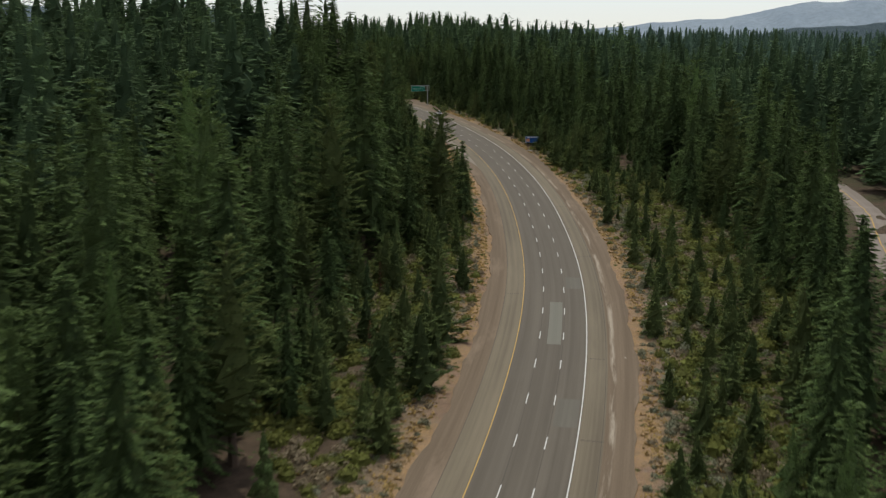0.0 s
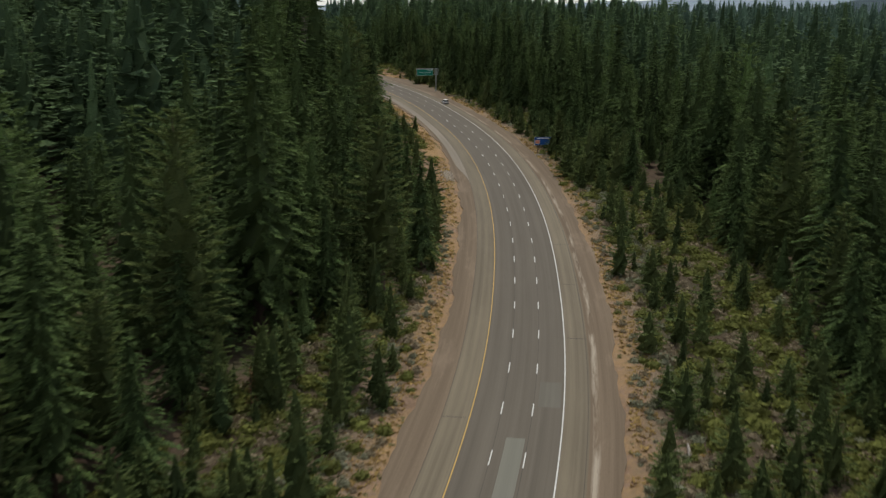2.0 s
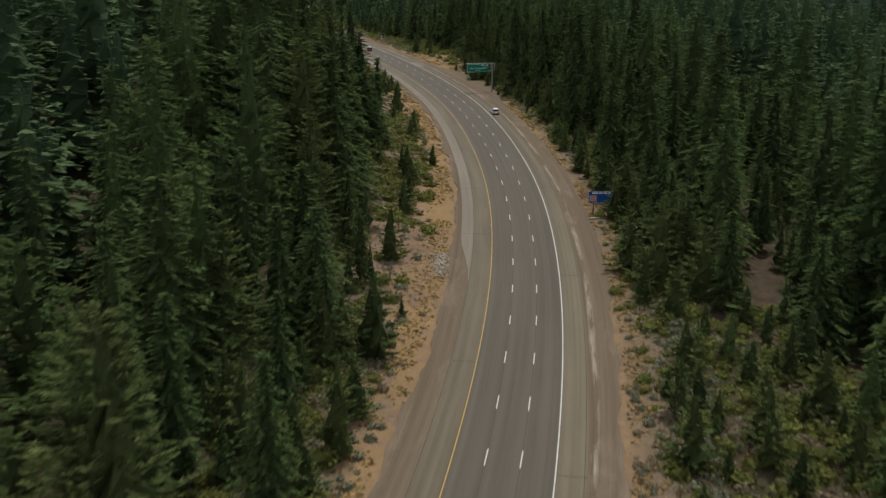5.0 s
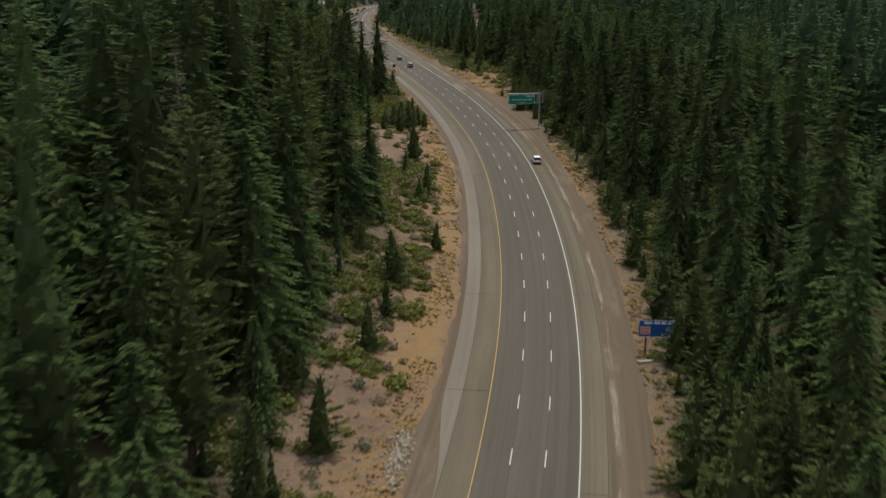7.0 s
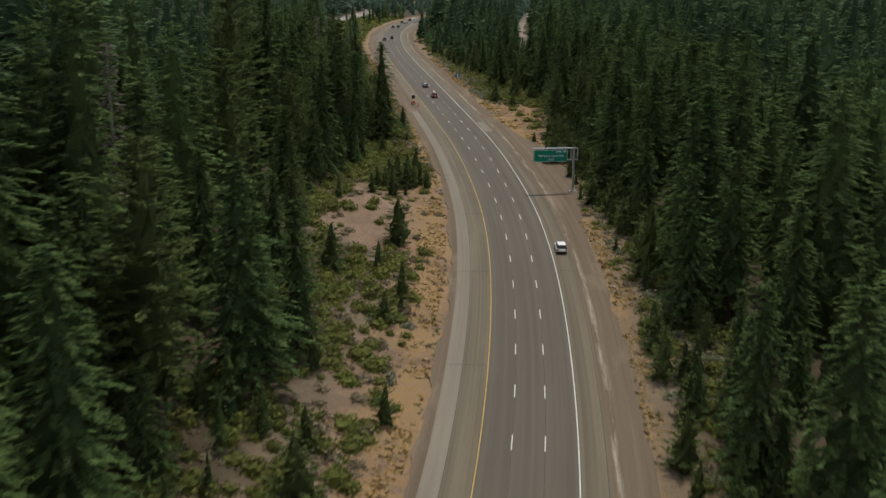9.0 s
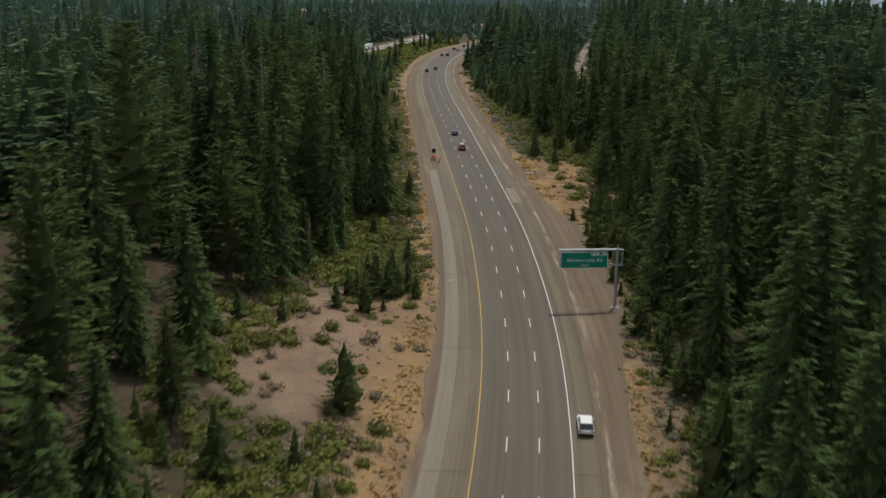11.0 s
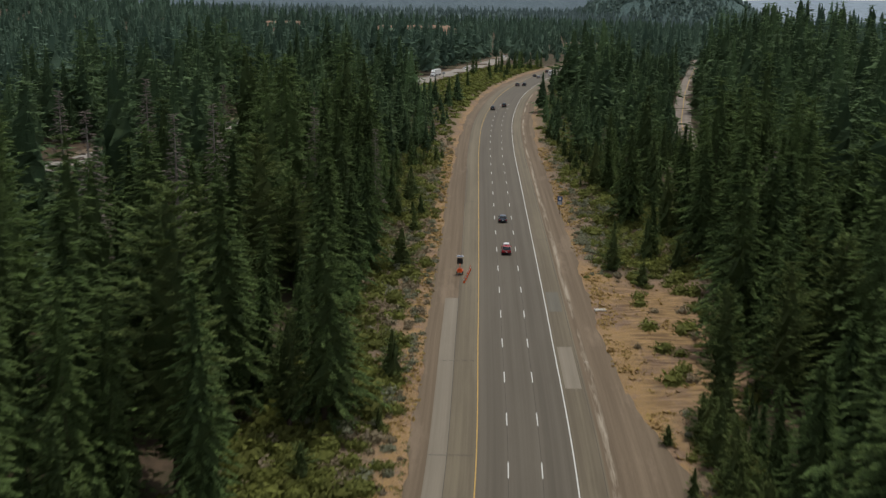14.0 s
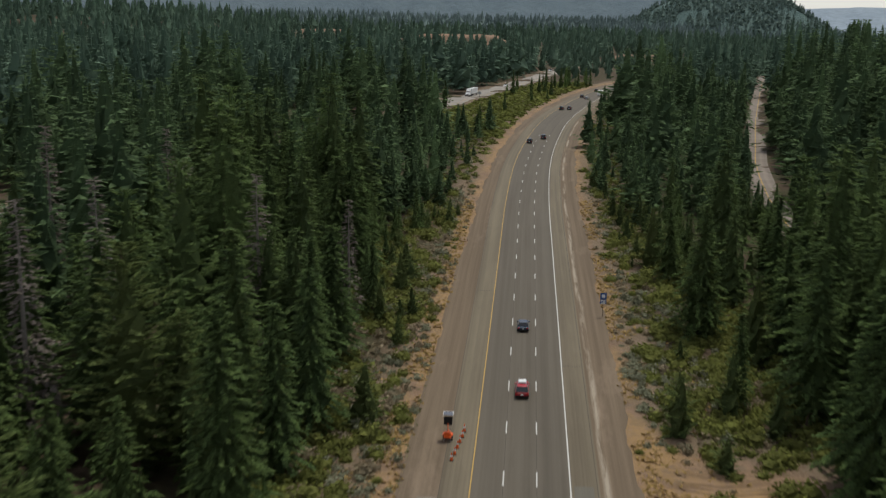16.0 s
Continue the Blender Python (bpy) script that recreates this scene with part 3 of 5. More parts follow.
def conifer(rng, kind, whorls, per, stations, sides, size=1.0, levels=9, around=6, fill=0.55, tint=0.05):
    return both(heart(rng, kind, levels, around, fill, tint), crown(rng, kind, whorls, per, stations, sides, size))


def both(a, b):
    return np.concatenate([a[0], b[0]]), np.concatenate([a[1], b[1] + len(a[0])]), np.concatenate([a[2], b[2]])


def trunk(rng, sides=7, levels=6, stubs=6):
    """A tapered trunk 1 high with a few bare limbs."""
    V, F = [], []
    bend = rng.uniform(-0.006, 0.006, 2)
    for i in range(levels):
        t = i / (levels - 1)
        r = 0.0145 * (1 - t) ** 0.8 + 0.001 + (0.006 if i == 0 else 0)
        for k in range(sides):
            a = 6.283 * k / sides
            V.append((r * math.cos(a) + bend[0] * math.sin(t * 5), r * math.sin(a) + bend[1] * math.sin(t * 4), t * 0.97 - 0.02 * (i == 0)))
    for i in range(levels - 1):
        for k in range(sides):
            a, b = i * sides + k, i * sides + (k + 1) % sides
            F += [(a, b, b + sides), (a, b + sides, a + sides)]
    for _ in range(stubs):
        h, a, l = rng.uniform(0.08, 0.5), rng.uniform(0, 6.28), rng.uniform(0.03, 0.07)
        n = len(V)
        d = np.array((math.cos(a), math.sin(a), -0.15))
        V += [(0, 0, h), (0, 0, h + 0.004), tuple(d * l + (0, 0, h)), (d[1] * 0.003, -d[0] * 0.003, h)]
        F += [(n, n + 1, n + 2), (n + 1, n + 3, n + 2), (n + 3, n, n + 2)]
    return np.array(V), np.array(F)


def far_from_roads(x, y):
    ok = np.ones(len(x), bool)
    for x_of, gap, wide in AVOID:
        s = (x_of(y + 2) - x_of(y - 2)) / 4
        ok &= np.abs(x - x_of(y)) / np.sqrt(1 + s * s) > np.interp(y, [235, 270, 600, 680, 1290, 1340], [10.5, gap, gap, wide, wide, -1])
    return ok


LEFT_EDGE = ([0, 90, 140, 165, 180, 210, 235, 255, 280, 292, 302, 318, 345, 400, 450, 485, 515, 540, 587, 630, 690, 720, 750, 830, 940, 1300],
             [20, 25, 33, 34, 32, 29, 27, 25, 22, 23, 28, 29, 33, 32, 39, 39, 32, 29, 26, 27, 28, 24, 19, 18, 20, 20])
RIGHT_EDGE = ([0, 90, 122, 150, 177, 205, 225, 250, 275, 300, 350, 400, 450, 485, 520, 540, 550, 558, 590, 612, 660, 680, 724, 780, 890, 1300],
              [24, 31, 40, 41, 39, 38, 39, 35, 27, 19, 19, 22, 22, 23, 25, 22, 24, 30, 32, 36, 35, 29, 25, 18, 16, 16])


def edge_of(y, d):
    return np.where(d < 0, np.interp(y, *LEFT_EDGE), np.interp(y, *RIGHT_EDGE))


def scatter(rng, x0, x1, y0, y1, cell):
    gx, gy = np.meshgrid(np.arange(x0, x1, cell), np.arange(y0, y1, cell))
    x = (gx + rng.uniform(-0.48, 0.48, gx.shape) * cell).ravel()
    y = (gy + rng.uniform(-0.48, 0.48, gx.shape) * cell).ravel()
    return x, y


def in_sight(x, y):
    """Land ahead of and beside the way, widening with distance."""
    return (y > 45) & (x > np.interp(y, [0, 700, 1250, 2300], [-15, -15, -250, -820])) & (x < 1.08 * y + 15) & (x < 760)


# tall trees that stand out at the wood's edge: x, y, height
LANDMARKS = [127.5, 322, 31, 122, 318.2, 33.5, 112.8, 316.4, 30, 143.1, 380.7, 28, 135, 368.3, 32, 149.4, 391.9, 21.5, 188.5, 340.5, 11, 186.5, 312, 16, 169.1, 543.8, 27,
             165.2, 540.5, 16, 153.1, 490.3, 28.5, 145.1, 498.5, 28, 161.2, 516.7, 27.5, 135.7, 472.8, 37, 224.6, 544.9, 20.5, 223.1, 504.5, 29, 236.3, 513.7, 24.5, 164, 636.6, 21,
             166, 612.3, 21.5, 159.6, 601.9, 28.5, 156, 594.4, 20.5, 150.4, 593.8, 28.5, 166.4, 658.6, 13, 219.7, 652.5, 22, 218.4, 685, 14.5, 230.5, 643.3, 19.5, 220.8, 625.2, 13, 94.4, 212.4, 29.5, 106.5, 226.8, 20]
LANDMARKS = np.array(LANDMARKS).reshape(-1, 3)

rng = np.random.default_rng(7)
FAN = (0, -1, 1)
FIR_KIND = ["fir", "broad", "slim", "pine", "fir", "broad"]
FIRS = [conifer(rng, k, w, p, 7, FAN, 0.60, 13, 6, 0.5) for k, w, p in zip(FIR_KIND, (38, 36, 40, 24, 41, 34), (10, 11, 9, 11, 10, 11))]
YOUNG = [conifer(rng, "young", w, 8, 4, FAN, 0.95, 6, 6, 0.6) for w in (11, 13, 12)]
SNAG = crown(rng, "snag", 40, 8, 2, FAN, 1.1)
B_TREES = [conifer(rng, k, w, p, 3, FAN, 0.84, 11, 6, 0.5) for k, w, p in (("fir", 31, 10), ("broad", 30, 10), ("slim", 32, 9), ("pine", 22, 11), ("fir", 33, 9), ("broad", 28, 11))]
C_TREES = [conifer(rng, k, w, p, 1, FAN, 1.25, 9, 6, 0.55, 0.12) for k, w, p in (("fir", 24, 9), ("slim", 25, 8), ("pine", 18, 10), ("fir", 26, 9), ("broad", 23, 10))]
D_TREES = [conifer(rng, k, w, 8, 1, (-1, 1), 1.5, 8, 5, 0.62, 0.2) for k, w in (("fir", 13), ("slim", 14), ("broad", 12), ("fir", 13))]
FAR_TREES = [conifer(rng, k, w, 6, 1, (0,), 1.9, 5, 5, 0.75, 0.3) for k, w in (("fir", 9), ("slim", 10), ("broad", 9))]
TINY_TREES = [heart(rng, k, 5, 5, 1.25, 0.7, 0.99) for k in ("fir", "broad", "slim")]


def stand(name, models, x, y, height, mat, label, rng, spread_xy=1.0, category="woods", ground=None):
    """Many trees of one wood in one mesh."""
    pick = rng.integers(0, len(models), len(x))
    V, F, T = [], [], []
    count = 0
    z = (ground or land)(x, y)
    for k, (mv, mf, mt) in enumerate(models):
        where = np.nonzero(pick == k)[0]
        if not len(where):
            continue
        a, h = rng.uniform(0, 6.283, len(where)), height[where]
        w = h * spread_xy * rng.uniform(0.8, 1.2, len(where))
        c, s = np.cos(a), np.sin(a)
        px = (mv[None, :, 0] * c[:, None] - mv[None, :, 1] * s[:, None]) * w[:, None] + x[where][:, None]
        py = (mv[None, :, 0] * s[:, None] + mv[None, :, 1] * c[:, None]) * w[:, None] + y[where][:, None]
        pz = mv[None, :, 2] * h[:, None] + z[where][:, None] - 0.1
        V.append(np.stack([px, py, pz], -1).reshape(-1, 3))
        F.append((mf[None] + (np.arange(len(where)) * len(mv))[:, None, None] + count).reshape(-1, 3))
        T.append(np.clip(mt[None] * 0.8 + rng.uniform(-0.25, 0.35, len(where))[:, None], 0, 1).ravel())
        count += len(where) * len(mv)
    ob = part(name, mesh_of(name, np.concatenate(V), np.concatenate(F), mat, np.concatenate(T)))
    return tagged(ob, label, category, kind="stuff")


# the tall wood on a jittered grid, thick behind its edges
x, y = scatter(rng, -260, 760, 40, 1250, 9.2)
# a closer stand before the bend
x2, y2 = scatter(rng, 212, 256, 500, 606, 9.5)
dense = (off_road(x2, y2) > 25) & (x2 < COUNTRY_X(y2) - 7)
x3, y3 = scatter(rng, 215, 300, 612, 800, 8.5)
dense3 = (off_road(x3, y3) > np.interp(y3, [612, 660, 690, 800], [36, 36, 30, 24])) & (x3 < COUNTRY_X(y3) - 5) & (rng.random(len(x3)) < 0.75)
x4, y4 = scatter(rng, 60, 230, 690, 880, 8.5)
dense4 = (off_road(x4, y4) < -22) & (x4 > OPPOSITE(y4) + 8) & (rng.random(len(x4)) < 0.7)
x, y = np.concatenate([x, x2[dense], x3[dense3], x4[dense4]]), np.concatenate([y, y2[dense], y3[dense3], y4[dense4]])
d = off_road(x, y)
into = np.abs(d) - edge_of(y, d)
median = (y > 905) & (d < 0) & (x > OPPOSITE(y))
keep = (into > 0) & (np.hypot(x - 307, y - 318) > 15) & in_sight(x, y) & far_from_roads(x, y) & ~median
x, y, d, into = x[keep], y[keep], d[keep], into[keep]
tall = np.clip(rng.normal(23.5, 7.5, len(x)) + 3.0 * bumps(x * 0.2, y * 0.2), 8, 38) * np.where(y > 690, 0.36 + 0.64 * smooth(0, 26, into + rng.uniform(-5, 7, len(x))), 0.55 + 0.45 * smooth(0, 14, into + rng.uniform(-3, 8, len(x))))
tall = np.where((y > 720) & (y < 870) & (d < 0) & (x > OPPOSITE(y)), tall * np.interp(y, [720, 790, 870], [1, 0.6, 0.5]), tall)
by_lane = x - COUNTRY_X(y)
beside = x - OPPOSITE(y)
open_side = (beside > 0) & (beside < 44) & (((y > 640) & (y < 742)) | ((y > 772) & (y < 797)) | ((y > 828) & (y < 850)) | ((y > 890) & (y < 925)))
tall = np.where(open_side, np.minimum(tall, 3.5 + 0.3 * beside), tall)
tall = tall * np.where((y > 100) & (y < 245) & (by_lane > -6) & (by_lane < 12), 0.42, 1.0) * np.where((x > 232) & (x < 258) & (y > 680) & (y < 740), 0.7, 1.0)
tall = tall * np.where((d > 40) & (y > 560) & (by_lane > 12), 1.22, 1.0) * np.where((y > 668) & (y < 1050) & (by_lane > -28) & (by_lane < 10), 0.68, 1.0)
tall = tall * np.where((d < 0) & (y > 270) & (y < 520), 1.13, 1.0) * np.where((d < 0) & (y < 230), 1.15, 1.0)
tall = np.where(d > 25, np.minimum(tall, np.where(x < 345, np.interp(y, [500, 640], [39, 41]), np.interp(x, [345, 420, 560], [42, 38, 34])) - rng.gamma(1.6, 2.2, len(x))), tall)
tall = np.where((d < 0) & (d > -33) & (y > 215) & (y < 345), np.minimum(tall, 13 + 0.55 * np.maximum(into, 0) + rng.uniform(0, 6, len(x))), tall)
tall = np.where((d > 0) & (d < 26) & (y > 255) & (y < 327), np.minimum(tall, 8 + 1.2 * np.maximum(d - 16, 0)), tall)
tall = np.where((d > 0) & (y > 548) & (y < 640) & (d < 48) & (into > 0), np.maximum(tall, 19 + 9 * rng.random(len(x))), tall)
# low growth leaves stretches of the two side roads open towards the highway
for (hx, hy, hz), road, ys, stretches, side in (((191, 451, 79), OPPOSITE, np.arange(640.0, 1330.0, 1.0), ((702, 734), (793, 808), (1005, 1300)), -1),
                                                ((4.6, 5.6, 54.3), COUNTRY_X, np.arange(226.0, 144.0, -1.0), ((146, 222),), 1)):
    meets = np.interp((x - hx) / np.maximum(y - hy, 1), (road(ys) - hx) / (ys - hy), ys)
    share = np.clip((y - hy) / (meets - hy), 0, 1)
    line = hz + (base(road(meets), meets) - hz) * share - land(x, y) - 0.5
    shows = sum((meets > a) & (meets < b) for a, b in stretches) > 0
    tall = np.where(shows & (share > 0.3) & (share < 1) & (d * side > 0), np.minimum(tall, line), tall)
x, y, tall, into, d = (v[tall > 2.0] for v in (x, y, tall, into, d))
tall = np.maximum(tall, 3.5)
clear = np.min(np.hypot(x[:, None] - LANDMARKS[None, :, 0], y[:, None] - LANDMARKS[None, :, 1]), 1) > 5.0
x, y, tall, into = (np.concatenate([v[clear], w]) for v, w in ((x, LANDMARKS[:, 0]), (y, LANDMARKS[:, 1]), (tall, LANDMARKS[:, 2]), (into, np.full(len(LANDMARKS), -20.0))))
d = off_road(x, y)
near = (np.abs(d) < 62) & (y > 75) & (y < 690)
rank = np.where(near & (into < 26), into * 1.0 + rng.uniform(0, 16, len(x)) + np.where(y > 620, 8, 0), 1e9)
named = np.zeros(len(x), bool)
named[np.argsort(rank)[:250]] = True
mid = ~named & (np.abs(d) < np.interp(y, [60, 160, 300, 450, 700], [150, 110, 66, 68, 70])) & (y > 45) & (y < 730)
remote = (y > 1000) | (np.abs(d) > np.interp(y, [300, 500, 800, 1000], [230, 200, 175, 110]))
rest = ~named & ~mid & (rng.random(len(x)) < np.where(remote, 0.7, np.where(d < -55, 0.7, 0.92)))
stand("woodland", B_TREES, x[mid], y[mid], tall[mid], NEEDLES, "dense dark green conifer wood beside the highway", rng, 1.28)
stand("woodland", C_TREES, x[rest & ~remote], y[rest & ~remote], tall[rest & ~remote] * 1.03, MID_HAZE_NEEDLES, "dense conifer wood further from the highway", rng, 1.6)
stand("woodland", D_TREES, x[rest & remote], y[rest & remote], tall[rest & remote] * 1.03, FAR_HAZE_NEEDLES, "conifer wood beyond the bend of the highway", rng, 1.62)
# understorey between the tall trunks
wx, wy = scatter(rng, -20, 330, 60, 720, 6.6)
wd = off_road(wx, wy)
deep = np.abs(wd) - edge_of(wy, wd)
ok = (deep > -2) & (deep < 34) & far_from_roads(wx, wy) & (rng.random(len(wx)) < 0.5) & ~((wd > 0) & (wy > 548) & (wy < 675) & (wd < 36))
stand("understorey", D_TREES, wx[ok], wy[ok], rng.uniform(3.5, 11.0, ok.sum()), NEEDLES, "young firs growing up under the tall wood", rng, 1.5)
stem = np.array([(0.013 * math.cos(a) * k, 0.013 * math.sin(a) * k, z) for k, z in ((1, -0.02), (0.5, 0.6)) for a in (0, 2.1, 4.2)])
stem_faces = np.array([(0, 1, 3), (1, 4, 3), (1, 2, 4), (2, 5, 4), (2, 0, 5), (0, 3, 5)])
stand("woodland_trunks", [(stem, stem_faces, np.full(6, 0.4))], x[mid], y[mid], tall[mid], BROWN_BARK, "brown trunks inside the conifer wood", rng)
# bare cuts on the far plateau: x, y, width
CUTS = ((-77, 1763, 62), (88, 1787, 115), (296, 1586, 62))
fx, fy = scatter(rng, -900, 1300, 1245, 2300, 19)
keep = in_sight(fx * 0.7, fy) & far_from_roads(fx, fy) & (np.abs(off_road(fx, fy)) > np.interp(fy, [1245, 1330], [16, -1]))
fx, fy = fx[keep], fy[keep]
far_tall = rng.uniform(14, 29, len(fx))
for cx, cy, wide in CUTS:
    along, across = cy - fy, fx - cx - (cx - 194) / (cy - 492) * (fy - cy)
    before = (along > -30) & (along < 420) & (np.abs(across) < wide * 0.62)
    far_tall = np.where(before & (along < 45), 4.0, np.where(before, np.minimum(far_tall, 15), far_tall))
stand("far_woods", FAR_TREES, fx, fy, far_tall, FAR_HAZE_NEEDLES, "distant plateau forest coloured pale green for haze", rng, 1.6)
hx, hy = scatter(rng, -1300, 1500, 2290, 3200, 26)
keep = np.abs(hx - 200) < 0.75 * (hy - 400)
stand("hazy_woods", TINY_TREES, hx[keep], hy[keep], rng.uniform(16, 32, keep.sum()), HAZY_NEEDLES, "far forest coloured blue-green for summer haze", rng, 1.5)

# the wood goes on to both sides of the way
ox, oy = scatter(rng, -330, 640, -260, 800, 11.0)
keep = ~(in_sight(ox, oy) & (oy > 45)) & (np.abs(off_road(ox, oy)) > 24) & far_from_roads(ox, oy) & (ox < 1.3 * oy + 420)
stand("outer_woods", TINY_TREES, ox[keep], oy[keep], rng.uniform(15, 28, keep.sum()), NEEDLES, "conifer wood spreading away from the highway", rng, 1.5)

tree_models = []
for k, (cv, cf, ct) in enumerate(FIRS):
    tv, tf = trunk(rng)
    pine = FIR_KIND[k] == "pine"
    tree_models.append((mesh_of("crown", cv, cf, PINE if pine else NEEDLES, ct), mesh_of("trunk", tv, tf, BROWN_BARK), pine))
for i in np.nonzero(named)[0]:
    k = int(rng.integers(0, len(tree_models)))
    cm, tm, pine = tree_models[k]
    h, w = float(tall[i]), float(tall[i] * rng.uniform(1.08, 1.45))
    tree = tagged(new("pine_tree" if pine else "fir_tree"), "open-crowned dark green pine at the wood's edge" if pine else "tall dark green fir at the wood's edge", "tree", "trees along the highway")
    tree.matrix_basis = place(float(x[i]), float(y[i]), float(rng.uniform(0, 360)), 0.1) @ Matrix.Diagonal((w, w, h, 1))
    part("trunk", tm, parent=tree)
    part("crown", cm, parent=tree)


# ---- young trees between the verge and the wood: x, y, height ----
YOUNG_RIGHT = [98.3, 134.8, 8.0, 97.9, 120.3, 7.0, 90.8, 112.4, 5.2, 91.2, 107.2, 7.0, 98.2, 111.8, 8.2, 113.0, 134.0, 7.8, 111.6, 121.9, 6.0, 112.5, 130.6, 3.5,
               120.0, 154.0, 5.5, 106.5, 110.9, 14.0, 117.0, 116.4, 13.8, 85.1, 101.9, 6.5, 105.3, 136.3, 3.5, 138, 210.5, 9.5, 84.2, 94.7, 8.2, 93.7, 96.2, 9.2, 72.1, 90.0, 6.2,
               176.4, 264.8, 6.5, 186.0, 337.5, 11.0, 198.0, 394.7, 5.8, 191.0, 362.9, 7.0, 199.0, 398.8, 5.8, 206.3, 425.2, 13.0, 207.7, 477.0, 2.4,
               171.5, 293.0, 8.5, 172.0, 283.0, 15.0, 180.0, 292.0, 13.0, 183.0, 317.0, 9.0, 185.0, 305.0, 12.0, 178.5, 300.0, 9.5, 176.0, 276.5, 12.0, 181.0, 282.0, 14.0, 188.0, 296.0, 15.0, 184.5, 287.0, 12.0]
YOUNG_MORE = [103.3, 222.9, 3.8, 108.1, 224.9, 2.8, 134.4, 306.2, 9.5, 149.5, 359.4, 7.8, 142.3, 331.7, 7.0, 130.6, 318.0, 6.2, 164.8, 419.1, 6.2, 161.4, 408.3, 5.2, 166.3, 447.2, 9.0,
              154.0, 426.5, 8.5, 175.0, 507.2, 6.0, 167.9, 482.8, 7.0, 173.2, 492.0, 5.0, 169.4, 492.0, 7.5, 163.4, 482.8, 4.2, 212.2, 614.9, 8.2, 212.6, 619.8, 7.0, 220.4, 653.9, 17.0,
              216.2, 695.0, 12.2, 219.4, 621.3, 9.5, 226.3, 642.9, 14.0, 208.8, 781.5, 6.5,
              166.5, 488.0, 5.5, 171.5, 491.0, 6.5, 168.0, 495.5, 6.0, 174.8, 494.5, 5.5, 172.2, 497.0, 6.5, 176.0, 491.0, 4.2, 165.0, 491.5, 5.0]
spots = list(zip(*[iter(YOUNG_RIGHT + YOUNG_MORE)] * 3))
# a thick row of young firs behind the sign's foot
for k in range(30):
    py = 484 + 2.2 * k
    off = 20.0 + float(rng.uniform(0, 5.0))
    spots.append((float(road_x(py)) + off, py, float(rng.uniform(4.5, 9.0))))
# self-sown saplings fill the strip in front of the wood
sx, sy = scatter(rng, 40, 260, 60, 780, 4.6)
sd = off_road(sx, sy)
room = edge_of(sy, sd)
chance = np.where(sd > 0, np.interp(sy, [80, 95, 125, 170, 240, 300, 420, 520, 600, 612, 670, 685, 700], [.75, .75, .6, .5, .55, .75, .75, .75, .3, .06, .06, .3, .45]),
                  np.interp(sy, [80, 130, 200, 300, 330, 480, 520, 600, 700], [.8, .75, .6, .16, .12, .05, .12, .12, .4]))
ok = (np.abs(sd) > 16.8) & (np.abs(sd) < room + 5) & (rng.random(len(sx)) < chance) & ~((sd < 0) & (sy > 290) & (sy < 316) & (sd > -34))
ok &= ~((sd > 0) & (sy > 546) & (sy < 606) & (sd < 30))
order = rng.permutation(np.nonzero(ok)[0])
more = []
for k in order:
    px, py = float(sx[k]), float(sy[k])
    if min(math.hypot(px - q[0], py - q[1]) for q in spots) > 2.8:
        (spots if len(spots) < 295 else more).append((px, py, float(rng.uniform(2.2, 8.5)) * (1.15 if 270 < py < 327 and px > road_x(py) else 1.5 if py < 285 and px < road_x(py) - 19 else 1.0)))
more = np.array(more)
stand("saplings", YOUNG, more[:, 0], more[:, 1], more[:, 2], PINE, "self-sown young conifers before the wood", rng, 1.0, "trees")
young_models = []
for k, (cv, cf, ct) in enumerate(YOUNG):
    tv, tf = trunk(rng, 6, 4, 0)
    young_models.append((mesh_of("crown", cv, cf, PINE, ct), mesh_of("trunk", tv, tf, BROWN_BARK)))
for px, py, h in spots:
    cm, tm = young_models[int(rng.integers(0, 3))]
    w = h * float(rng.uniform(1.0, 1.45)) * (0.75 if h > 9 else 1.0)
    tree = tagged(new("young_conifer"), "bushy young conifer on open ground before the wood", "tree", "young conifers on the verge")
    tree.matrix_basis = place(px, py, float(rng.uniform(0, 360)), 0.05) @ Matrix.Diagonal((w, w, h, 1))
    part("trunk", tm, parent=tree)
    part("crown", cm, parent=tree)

# dead trees
sv, sf, st = SNAG
tv, tf = trunk(rng, 7, 6, 14)
grey_crown, grey_trunk = mesh_of("dead_crown", sv, sf, GREY_TWIGS, st), mesh_of("trunk", tv, tf, GREY_BARK)
for px, py, h in ((124, 588, 32), (136, 620, 30), (152, 640, 27), (163, 655, 21), (126, 402, 31), (118, 356, 30), (133, 605, 30), (110, 660, 31), (236, 600, 25), (98, 640, 30), (120, 690, 27)):
    tree = tagged(new("dead_tree"), "bare grey dead conifer among living trees", "tree", "dead grey trees")
    tree.matrix_basis = place(px, py, float(rng.uniform(0, 360)), 0.1) @ Matrix.Diagonal((h, h, h, 1))
    part("trunk", grey_trunk, parent=tree)
    part("dead_crown", grey_crown, parent=tree)
rust = mesh_of("crown", *crown(rng, "slim", 16, 7, 2, FAN)[:2], RUST_NEEDLES)
for px, py, h in ((51.5, 141.9, 7.0), (66, 176, 6.0)):
    tree = tagged(new("dead_sapling"), "rust-brown dead young conifer before the wood", "tree")
    tree.matrix_basis = place(px, py, 30) @ Matrix.Diagonal((h, h, h, 1))
    part("trunk", young_models[0][1], parent=tree)
    part("crown", rust, parent=tree)


